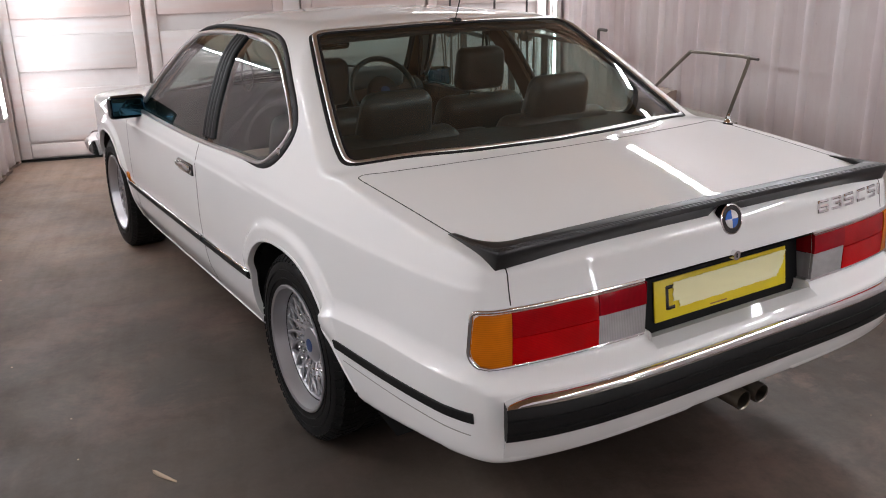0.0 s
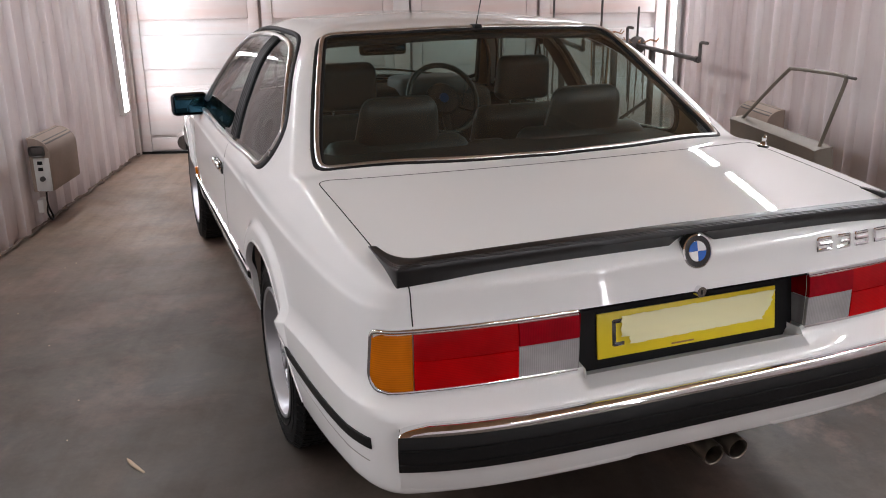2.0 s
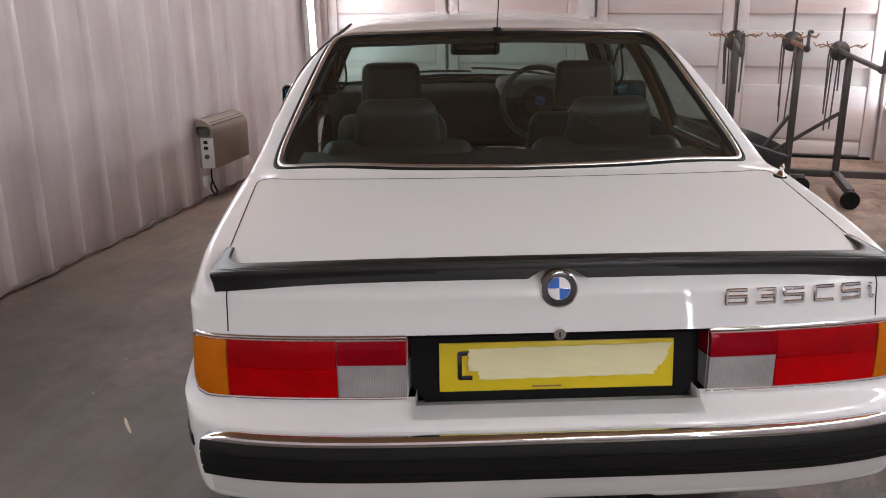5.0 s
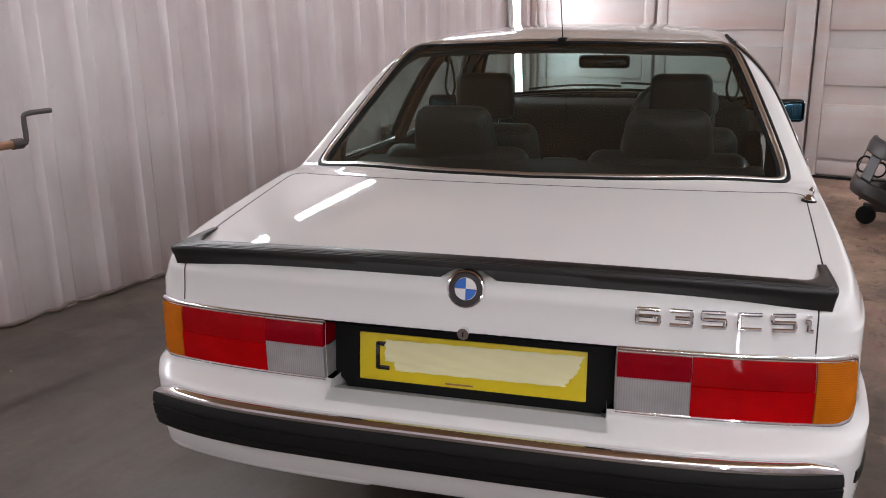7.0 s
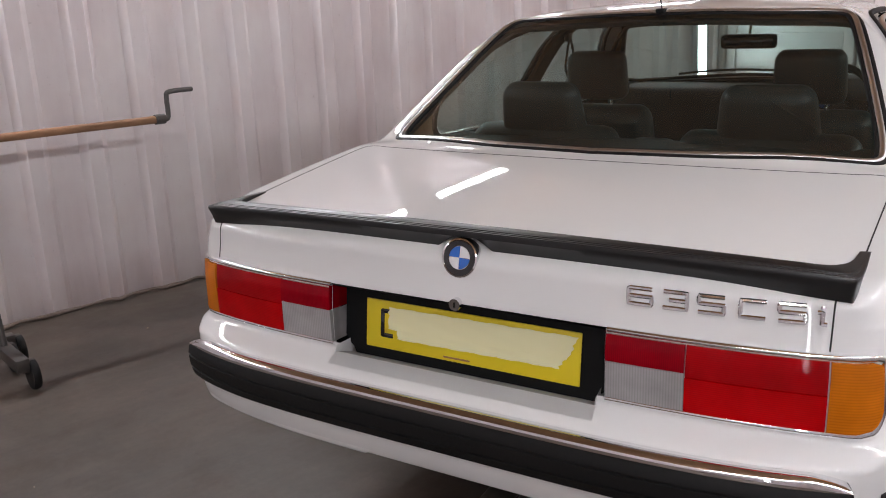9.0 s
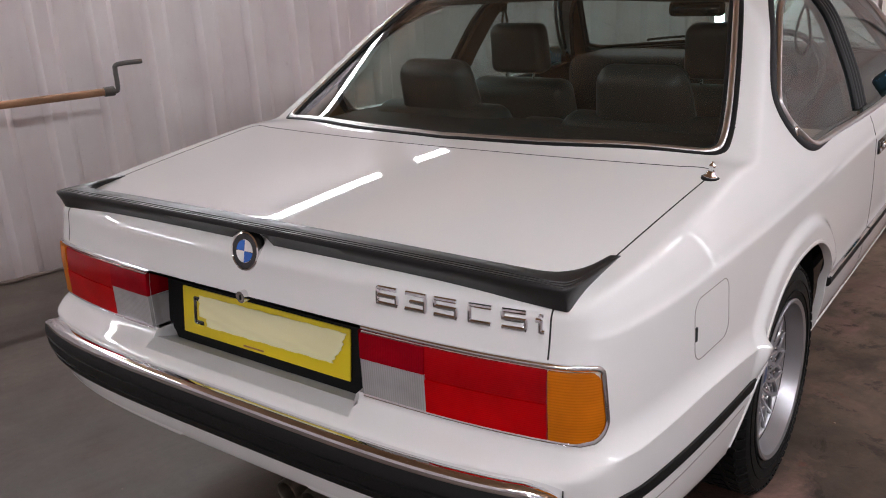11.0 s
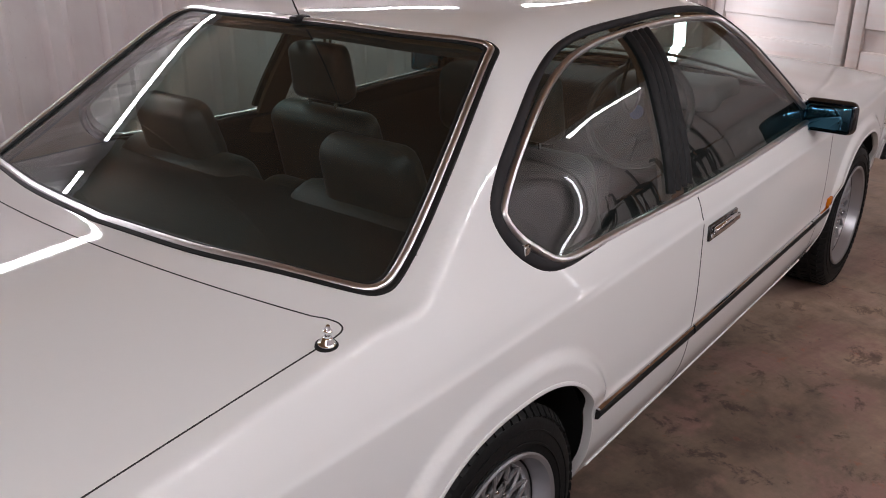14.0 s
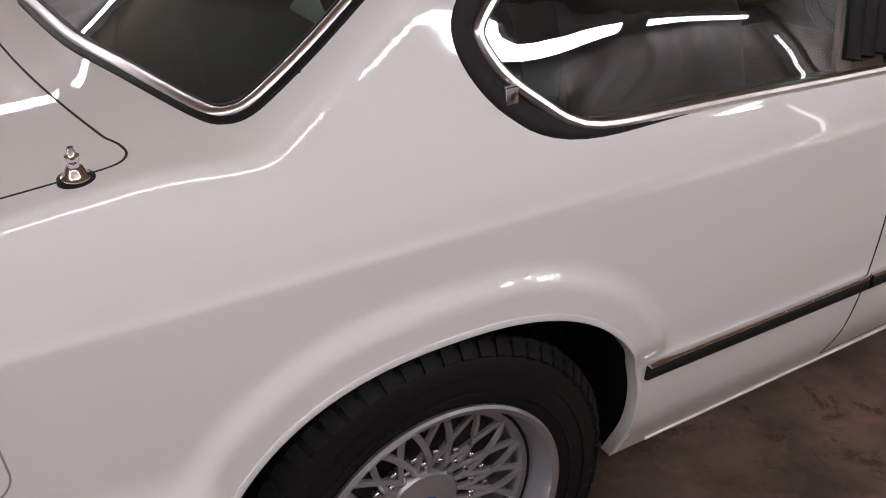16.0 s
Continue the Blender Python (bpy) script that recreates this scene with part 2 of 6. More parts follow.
DASHGREY = simple("grey_dashboard_vinyl", (0.10, 0.10, 0.10), 0.6, grain=0.1, gscale=200)
LEATHER = simple("dark_brown_grey_leather", (0.024, 0.0265, 0.025), 0.45, gscale=30, var=0.2, spec=0.35)
GLASS = glass_material("green_tinted_glass", (0.60, 0.715, 0.685))
BANDGLASS = glass_material("teal_sunband_glass", (0.08, 0.42, 0.42))
RED = lens_material("bright_red_lamp_lens", (0.52, 0.001, 0.003), (0, 0, 160), 0.05)
MIDRED = lens_material("red_lamp_lens", (0.42, 0.002, 0.005), (0, 0, 160), 0.05)
DARKRED = lens_material("deep_red_lamp_lens", (0.31, 0.001, 0.008), (160, 0, 0), 0.05)
AMBER = lens_material("amber_lamp_lens", (0.62, 0.165, 0.006), (0, 0, 120), 0.07)
CLEAR = lens_material("clear_lamp_lens", (0.40, 0.38, 0.38), (120, 0, 0))
YELLOW = simple("yellow_plate_plastic", (0.80, 0.62, 0.02), 0.35, var=0.04)
TAPE = simple("cream_masking_tape", (0.84, 0.79, 0.47), 0.7, grain=0.08, gscale=45, var=0.05)
BLUE = simple("blue_enamel", (0.02, 0.13, 0.50), 0.2, coat=1.0)
HUBBLUE = simple("dark_blue_enamel", (0.015, 0.05, 0.16), 0.3)
WHITE = simple("white_enamel", (0.78, 0.78, 0.78), 0.2, coat=1.0)
BLACKGLOSS = simple("gloss_black", (0.012, 0.012, 0.014), 0.15, coat=1.0)
MIRRORBLUE = material("blue_mirror_glass", (0.035, 0.105, 0.15), 0.02, 1.0)[0]
STEEL = simple("dark_oily_steel", (0.10, 0.09, 0.085), 0.5, 0.6, grain=0.3, gscale=60, var=0.35)
RUST = simple("rusty_steel", (0.30, 0.16, 0.09), 0.75, 0.2, grain=0.5, gscale=70, var=0.5)
HEATER = simple("brown_grey_enamel", (0.24, 0.18, 0.145), 0.45, var=0.2, grain=0.1)
HEATERWHITE = simple("white_enamel_panel", (0.56, 0.54, 0.52), 0.45, var=0.08)
GREYPRIMER = simple("olive_grey_door_paint", (0.165, 0.142, 0.115), 0.45, var=0.2, coat=0.2)
DARKCOVER = simple("dark_grey_bumper_plastic", (0.026, 0.025, 0.025), 0.4, var=0.25, grain=0.2)
LAMP = emit_material("fluorescent_tube_light", (0.945, 0.985, 1.03), TUBE)
# the same tubes set weaker, so surfaces close by do not wash out
DIMLAMP = emit_material("dimmed_fluorescent_tube_light", (0.96, 0.98, 1.03), TUBE * 0.34)
FAINTLAMP = emit_material("faint_fluorescent_tube_light", (0.96, 0.98, 1.03), TUBE * 0.17)
SEALANT = simple("dirty_sealant", (0.17, 0.125, 0.105), 0.85, var=0.4)
PAPER = simple("torn_paper", (0.50, 0.38, 0.28), 0.9, var=0.1)
EXHAUST = simple("sooty_exhaust_steel", (0.20, 0.17, 0.14), 0.38, 0.9, grain=0.2, var=0.3)


# ---- small mesh helpers ----
def mesh_from(name, verts, faces, mat, smooth=True, normals=None):
    me = bpy.data.meshes.new(name)
    me.from_pydata([tuple(map(float, v)) for v in verts], [], [tuple(map(int, f)) for f in faces])
    me.materials.append(mat)
    me.update()
    if smooth:
        me.shade_smooth()
        if normals is not None:
            me.normals_split_custom_set_from_vertices([tuple(map(float, n)) for n in normals])
        else:
            me.set_sharp_from_angle(angle=radians(38))
    else:
        me.shade_flat()
    return me


def mesh_part(name, me, parent=None, label="", m=None):
    ob = new(name, me)
    if parent is not None:
        ob.parent = parent
    if m is not None:
        ob.matrix_basis = m
    return tagged(ob, label)


def part(name, bm, mat, parent=None, label="", m=None, smooth=True):
    """Links a bmesh as one mesh object under a thing or a part."""
    me = bpy.data.meshes.new(name)
    bmesh.ops.recalc_face_normals(bm, faces=bm.faces)
    bm.to_mesh(me)
    bm.free()
    me.materials.append(mat)
    if smooth:
        me.shade_smooth()
        me.set_sharp_from_angle(angle=radians(38))
    return mesh_part(name, me, parent, label, m)


def thing(name, label, category, group="", at=None, kind=""):
    ob = new(name)
    ob.empty_display_size = 0.1
    if at is not None:
        ob.matrix_basis = at
    return tagged(ob, label, category, group, kind)


def box(sx, sy, sz, at=(0, 0, 0), r=0.0, seg=2, bm=None, rot=None):
    bm = bm or bmesh.new()
    res = bmesh.ops.create_cube(bm, size=1.0)
    vs = res["verts"]
    m = Matrix.Translation(at) @ (rot if rot else Matrix()) @ Matrix.Diagonal((sx, sy, sz, 1))
    bmesh.ops.transform(bm, matrix=m, verts=vs)
    if r > 0:
        es = list({e for v in vs for e in v.link_edges})
        bmesh.ops.bevel(bm, geom=es, offset=r, segments=seg, affect="EDGES", profile=0.5)
    return bm


def lathe(profile, n=48, close=False, bm=None, axis="X"):
    """Turns (radius, along) pairs round the x axis."""
    bm = bm or bmesh.new()
    rings = []
    for r, a in profile:
        ring = []
        for i in range(n):
            t = 2 * math.pi * i / n
            c, s = r * math.cos(t), r * math.sin(t)
            ring.append(bm.verts.new((a, c, s) if axis == "X" else ((c, s, a) if axis == "Z" else (c, a, s))))
        rings.append(ring)
    pairs = list(zip(rings, rings[1:])) + ([(rings[-1], rings[0])] if close else [])
    for p, q in pairs:
        for i in range(n):
            bm.faces.new((p[i], p[(i + 1) % n], q[(i + 1) % n], q[i]))
    if not close:
        for ring in (rings[0], rings[-1]):
            bm.faces.new(ring)
    return bm


def rod(a, b, r, n=10, bm=None, r2=None):
    """A round bar from a to b."""
    bm = bm or bmesh.new()
    a, b = Vector(a), Vector(b)
    d = b - a
    q = d.to_track_quat("Z", "Y").to_matrix().to_4x4()
    res = bmesh.ops.create_cone(bm, cap_ends=True, segments=n, radius1=r, radius2=r if r2 is None else r2, depth=d.length)
    bmesh.ops.transform(bm, matrix=Matrix.Translation((a + b) / 2) @ q, verts=res["verts"])
    return bm


def tube(points, r, n=8, closed=False, bm=None, taper=None):
    """A bent round bar along points."""
    bm = bm or bmesh.new()
    ps = [Vector(p) for p in points]
    rings, up = [], Vector((0.13, 0.31, 0.94))
    for i, p in enumerate(ps):
        a = ps[i - 1] if (i or closed) else p
        c = ps[(i + 1) % len(ps)] if (i + 1 < len(ps) or closed) else p
        t = (c - a).normalized()
        s = t.cross(up)
        if s.length < 1e-3:
            s = t.cross(Vector((1, 0, 0)))
        s.normalize()
        u = s.cross(t)
        rr = r * (taper[i] if taper else 1)
        rings.append([bm.verts.new(p + (s * math.cos(k) + u * math.sin(k)) * rr) for k in [2 * math.pi * j / n for j in range(n)]])
    for p, q in list(zip(rings, rings[1:])) + ([(rings[-1], rings[0])] if closed else []):
        for j in range(n):
            bm.faces.new((p[j], p[(j + 1) % n], q[(j + 1) % n], q[j]))
    if not closed:
        bm.faces.new(rings[0]), bm.faces.new(rings[-1])
    return bm


def spline(points, n=8, closed=False):
    """Points on a smooth curve through the given ones (any dimension)."""
    ps = [np.array(p, float) for p in points]
    k = len(ps)
    out = []
    for i in range(k if closed else k - 1):
        p0 = ps[(i - 1) % k] if closed or i else ps[0]
        p1, p2 = ps[i], ps[(i + 1) % k]
        p3 = ps[(i + 2) % k] if closed or i + 2 < k else ps[-1]
        for j in range(n):
            t = j / n
            out.append(0.5 * (2 * p1 + (p2 - p0) * t + (2 * p0 - 5 * p1 + 4 * p2 - p3) * t * t + (3 * p1 - p0 - 3 * p2 + p3) * t ** 3))
    if not closed:
        out.append(ps[-1])
    return np.array(out)


def strip(points, normals, profile, closed=False, taper=None):
    """Sweeps a closed profile of (across, out) pairs along points that lie on a surface with those normals."""
    ps, ns = np.asarray(points, float), np.asarray(normals, float)
    k = len(ps)
    if closed:
        t = np.roll(ps, -1, 0) - np.roll(ps, 1, 0)
    else:
        t = np.gradient(ps, axis=0)
    t /= np.linalg.norm(t, axis=1)[:, None] + 1e-12
    s = np.cross(ns, t)
    s /= np.linalg.norm(s, axis=1)[:, None] + 1e-12
    m = len(profile)
    if taper is not None:
        s = s * np.asarray(taper)[:, None]
    verts = np.concatenate([ps + s * a + ns * o for a, o in profile])
    faces = []
    for i in range(k if closed else k - 1):
        j = (i + 1) % k
        for q in range(m):
            w = (q + 1) % m
            faces.append((q * k + i, q * k + j, w * k + j, w * k + i))
    if not closed:
        faces.append(tuple(q * k for q in range(m)))
        faces.append(tuple(q * k + k - 1 for q in range(m))[::-1])
    return verts, faces


def rounded(w, h, sink=0.004, n=5, side=1.0):
    """A half-round moulding, w across and h proud, with its foot sunk in the surface."""
    top = [(w / 2 * math.cos(a), h * math.sin(a)) for a in [math.pi * i / n for i in range(n + 1)]]
    return [(w / 2, -sink)] + top + [(-w / 2, -sink)]


def inside(px, py, poly):
    """Which points lie in a polygon."""
    hit = np.zeros(px.shape, bool)
    n = len(poly)
    for i in range(n):
        (x1, y1), (x2, y2) = poly[i], poly[(i + 1) % n]
        c = ((y1 > py) != (y2 > py)) & (px < (x2 - x1) * (py - y1) / (y2 - y1 + 1e-15) + x1)
        hit ^= c
    return hit


# ---- the room: two containers side by side, turned against the car ----
TURN = radians(-16.7)
ROOM = Matrix.Translation((-1.06, 6.65, 0)) @ Matrix.Rotation(TURN, 4, "Z")
WIDTH, LENGTH, HEIGHT = 4.93, 11.0, 2.4


def corrugated(name, length, label):
    """A sheet along local y from 0 back to -length, its inner face towards local +x."""
    prof, y, d = [], 0.0, 0.036
    while y < length:
        for dy, x in ((0.0, -d), (0.07, -d), (0.104, 0.0), (0.174, 0.0), (0.208, -d)):
            prof.append((x, -(y + dy)))
        y += 0.278
    n = len(prof)
    verts, faces = [], []
    zs = (0.0, 0.6, 1.2, 1.8, HEIGHT)
    for z in zs:
        verts += [(x, yy, z) for x, yy in prof]
    for z in (0.0, HEIGHT):
        verts += [(-0.06, yy, z) for x, yy in prof]
    for r in range(len(zs) - 1):
        for i in range(n - 1):
            faces.append((r * n + i, r * n + i + 1, (r + 1) * n + i + 1, (r + 1) * n + i))
    b0, b1 = len(zs) * n, (len(zs) + 1) * n
    for i in range(n - 1):
        faces.append((b0 + i, b1 + i, b1 + i + 1, b0 + i + 1))
        faces.append((i, b0 + i, b0 + i + 1, i + 1))
        faces.append(((len(zs) - 1) * n + i, (len(zs) - 1) * n + i + 1, b1 + i + 1, b1 + i))
    me = mesh_from(name, verts, faces, WALL, smooth=False)
    return tagged(new(name, me), label, "wall", kind="structure")


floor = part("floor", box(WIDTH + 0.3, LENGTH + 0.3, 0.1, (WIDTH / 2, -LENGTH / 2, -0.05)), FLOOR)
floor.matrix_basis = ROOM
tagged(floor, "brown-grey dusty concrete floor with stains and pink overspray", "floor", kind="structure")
wall_left = corrugated("wall_left", LENGTH, "pinkish white painted corrugated steel wall, grimy at its foot")
wall_left.matrix_basis = ROOM
wall_right = corrugated("wall_right", LENGTH, "pinkish white painted corrugated steel wall")
wall_right.matrix_basis = ROOM @ Matrix.Translation((WIDTH, -LENGTH, 0)) @ Matrix.Rotation(math.pi, 4, "Z")
wall_back = part("wall_back", box(WIDTH + 0.2, 0.08, HEIGHT, (WIDTH / 2, -LENGTH - 0.04, HEIGHT / 2)), WALL)
wall_back.matrix_basis = ROOM
tagged(wall_back, "plain painted steel end wall", "wall", kind="structure")
bm = box(WIDTH + 0.3, LENGTH + 0.3, 0.06, (WIDTH / 2, -LENGTH / 2, HEIGHT + 0.03))
for i in range(20):
    box(WIDTH, 0.09, 0.03, (WIDTH / 2, -0.35 - 0.6 * i, HEIGHT - 0.012), bm=bm)
ceiling = part("ceiling", bm, CEIL, smooth=False)
ceiling.matrix_basis = ROOM
tagged(ceiling, "brown stained board ceiling with steel ribs", "ceiling", kind="structure")


def container_door(u, width, name):
    """One leaf of a container's end doors: a frame with sunk panels between pressed ribs."""
    t = thing(name, "off-white painted steel container door with pressed horizontal ribs", "door", "container doors", ROOM @ Matrix.Translation((u, 0, 0)), "structure")
    w = width
    part("backing", box(w, 0.03, HEIGHT, (w / 2, 0.045, HEIGHT / 2)), DOORS, t)
    for x, sw in ((0.045, 0.09), (w - 0.045, 0.09)):
        part("stile", box(sw, 0.05, HEIGHT - 0.02, (x, 0.02, HEIGHT / 2 + 0.012), 0.006), DOORS, t)
    for za, zb in ((0.03, 0.145), (0.165, 0.605), (0.755, 1.05), (1.185, 1.49), (1.625, 1.93), (2.065, 2.385)):
        part("panel", box(w - 0.184, 0.04, zb - za, (w / 2, 0.022, (za + zb) / 2), 0.010, 2), DOORS, t)
    part("seal", box(w, 0.02, 0.02, (w / 2, 0.0, 0.01)), RUBBER, t)
    for x, z in ((0.5, 0.84), (0.57, 0.84), (0.5, 1.28), (0.58, 1.28), (0.52, 0.3), (0.6, 0.3)):
        part("bolt_hole", rod((x, 0.03, z), (x, 0.018, z), 0.011), STEEL, t)
    return t


u = 0.03
for name, w in (("door_1", 1.13), ("door_2", 1.16), ("door_3", 1.13), ("door_4", 1.16)):
    container_door(u, w, name)
    u += w + (0.03 if name in ("door_1", "door_3") else 0.16)
wall_front = part("wall_front", box(WIDTH + 0.2, 0.05, HEIGHT, (WIDTH / 2, 0.09, HEIGHT / 2)), DOORS)
wall_front.matrix_basis = ROOM
tagged(wall_front, "off-white painted steel behind the container doors", "wall", kind="structure")
for i, x in enumerate((2.42, 4.895, 0.0)):
    p = part("door_post", box((0.14, 0.07, 0.05)[i], 0.1, HEIGHT, (x, 0.01, HEIGHT / 2), 0.008), DOORS)
    p.matrix_basis = ROOM
    tagged(p, "off-white painted steel corner post between the container doors", "post", kind="structure")


def tube_light(m, length=1.5, glow=LAMP, wide=1.0):
    """A slim batten: white channel, two end caps and a shallow glowing diffuser, along local z, facing local +x."""
    t = thing("tube_light", "white fluorescent tube light, switched on", "light", "tube lights", m)
    part("channel", box(0.045, 0.058 * wide, length + 0.06, (0.0225, 0, 0), 0.004), HEATERWHITE, t)
    for s in (-1, 1):
        part("end_cap", box(0.054, 0.060 * wide, 0.03, (0.027, 0, s * (length / 2 + 0.016)), 0.005), HEATERWHITE, t)
    bm = bmesh.new()
    arc = [(x, y * wide) for x, y in ((0.0462, -0.024), (0.0500, -0.016), (0.0515, 0.0), (0.0500, 0.016), (0.0462, 0.024), (0.0440, 0.024), (0.0440, -0.024))]
    lo, hi = [[bm.verts.new((x, y, s * length / 2)) for x, y in arc] for s in (-1, 1)]
    for k in range(len(arc)):
        w = (k + 1) % len(arc)
        bm.faces.new((lo[k], lo[w], hi[w], hi[k]))
    bm.faces.new(lo), bm.faces.new(hi)
    part("tube", bm, glow, t)
    return t


tube_light(ROOM @ pose(0.0, -0.44, 1.2, 4), glow=DIMLAMP, wide=2.7)
tube_light(ROOM @ pose(WIDTH, -0.10, 1.2, 0, 0, 180), glow=FAINTLAMP, wide=1.4)
tube_light(ROOM @ pose(WIDTH, -8.3, 1.15, 0, 0, 180), glow=DIMLAMP)
# rearmost tubes of both rows are unseen, added to light the car's tail
for a, b in ((-0.65, -1.9), (-2.5, -3.75), (-4.05, -5.85), (-6.1, -7.9), (-8.15, -9.95)):
    tube_light(ROOM @ pose(0.03, (a + b) / 2, 2.27, 90, 0, 0) @ pose(0, 0, 0, 0, 0, -50), a - b)
for a, b in ((-0.3, -1.85), (-2.08, -3.6), (-3.9, -5.4), (-5.7, -7.2), (-7.5, -9.0), (-9.2, -10.6)):
    tube_light(ROOM @ pose(WIDTH - 0.03, (a + b) / 2, 2.27, -90, 0, 180) @ pose(0, 0, 0, 0, 0, 50), a - b)
tube_light(ROOM @ pose(4.0, -0.03, 2.31, 0, 90, 0) @ pose(0, 0, 0, 0, 0, -40), 0.9, DIMLAMP)


# ---- the car: a level-set body, cut into panels ----
def knots(v, ks, vs):
    """Smooth monotone interpolation through knots, flat beyond the ends."""
    ks, vs = np.asarray(ks, float), np.asarray(vs, float)
    h = np.diff(ks)
    d = np.diff(vs) / h
    m = np.zeros_like(vs)
    ok = d[:-1] * d[1:] > 0
    w1, w2 = 2 * h[1:] + h[:-1], h[1:] + 2 * h[:-1]
    m[1:-1][ok] = ((w1 + w2)[ok]) / (w1[ok] / d[:-1][ok] + w2[ok] / d[1:][ok])
    m[0], m[-1] = d[0], d[-1]
    v = np.clip(np.asarray(v, float), ks[0], ks[-1])
    i = np.clip(np.searchsorted(ks, v, "right") - 1, 0, len(h) - 1)
    s = (v - ks[i]) / h[i]
    return ((1 + 2 * s) * (1 - s) ** 2) * vs[i] + s * (1 - s) ** 2 * h[i] * m[i] + s * s * (3 - 2 * s) * vs[i + 1] + s * s * (s - 1) * h[i] * m[i + 1]


def step(v, a, b):
    s = np.clip((np.asarray(v, float) - a) / (b - a), 0, 1)
    return s ** 3 * (s * (6 * s - 15) + 10)


def table(ks, vs, soft, fine=None, edge=0.0):
    """Knots as a finely sampled curve, smoothed by soft metres (below edge by fine metres)."""
    t = np.linspace(ks[0], ks[-1], 2400)
    v = knots(t, ks, vs)
    d = t[1] - t[0]

    def blur(sig):
        n = int(3 * sig / d)
        g = np.exp(-0.5 * (np.arange(-n, n + 1) * d / sig) ** 2)
        pad = np.concatenate([2 * v[0] - v[n:0:-1], v, 2 * v[-1] - v[-2:-n - 2:-1]])
        return np.convolve(pad, g / g.sum(), "valid")
    out = blur(soft)
    if fine:
        w = step(t, edge - 0.02, edge + 0.02)
        out = out * w + blur(fine) * (1 - w)
    return t, out


def smax(a, b, k):
    h = np.maximum(k - np.abs(a - b), 0) / k
    return np.maximum(a, b) + h ** 3 * k / 6


AXLE_R, AXLE_F, HUB = 1.035, 3.665, 0.315


BOW, ARCH_R, ARCH_L, ARCH_H = 2.4, 0.36, 0.38, 0.366


def arch_half(z, axle):
    """Half length of the opening towards the rear: behind the rear wheel it widens downwards."""
    return ARCH_R + (0.85 * np.maximum(0.50 - z, 0) if axle < 2 else 0 * z)


def arch(y, z, axle):
    """Signed distance-like value round a wheel arch: below zero inside the opening."""
    d = np.asarray(y - axle + 0.005, float)
    a = np.abs(d) / np.where(d < 0, arch_half(z, axle), ARCH_L)
    return ARCH_H * ((a ** BOW + (np.maximum(z - HUB, 0) / ARCH_H) ** BOW) ** (1 / BOW) - 1)


def arch_line(axle, n=70):
    """The edge of a wheel arch as (y, z), from the front foot over the top to the rear foot."""
    out = [(axle - 0.005 + ARCH_L, z) for z in np.linspace(0.25, HUB - 0.008, 10)]
    for t in np.linspace(0, math.pi, n):
        c, sn = math.cos(t), max(0.0, math.sin(t))
        z = HUB + ARCH_H * sn ** (2 / BOW)
        half = ARCH_L if c > 0 else float(arch_half(z, axle))
        out.append((axle - 0.005 + math.copysign(half * abs(c) ** (2 / BOW), c), z))
    out += [(axle - 0.005 - float(arch_half(z, axle)), z) for z in np.linspace(HUB - 0.008, 0.25, 10)]
    return np.array(out)


# how far the side stands in from the full half width, by height: at the door, the tail and the rear pillar
DOOR_SIDE = table((0.2, 0.26, 0.36, 0.47, 0.6, 0.76, 0.796, 0.8025, 0.83, 0.86, 0.885, 0.93, 0.97, 1.03, 1.085, 1.2, 1.29, 1.37),
             (-0.09, -0.062, -0.022, -0.006, 0, -0.0030, -0.0042, -0.0082, -0.0165, -0.0290, -0.0415, -0.0560, -0.0710, -0.0960, -0.1235, -0.188, -0.283, -0.42), 0.02, 0.003, 0.90)
TAIL_SIDE = table((0.2, 0.26, 0.36, 0.47, 0.6, 0.775, 0.815, 0.8205, 0.85, 0.88, 0.91, 0.94, 0.98, 1.085, 1.2, 1.29, 1.37),
             (-0.09, -0.062, -0.022, -0.006, 0, -0.0030, -0.0042, -0.0082, -0.0190, -0.0327, -0.0485, -0.067, -0.0855, -0.130, -0.197, -0.288, -0.41), 0.02, 0.003, 0.90)
SAIL_SIDE = table((0.2, 0.26, 0.36, 0.47, 0.6, 0.775, 0.812, 0.8185, 0.85, 0.88, 0.91, 0.94, 0.98, 1.03, 1.085, 1.2, 1.29, 1.37),
             (-0.09, -0.062, -0.022, -0.006, 0, -0.0030, -0.0042, -0.0082, -0.0190, -0.0322, -0.0475, -0.0640, -0.0830, -0.1065, -0.130, -0.191, -0.281, -0.41), 0.02, 0.003, 0.90)


def underside(y):
    return knots(y, (-0.05, 0.1, 0.45, 0.75, 1.2, 3.4, 4.0, 4.5), (0.39, 0.385, 0.345, 0.31, 0.215, 0.215, 0.3, 0.32))


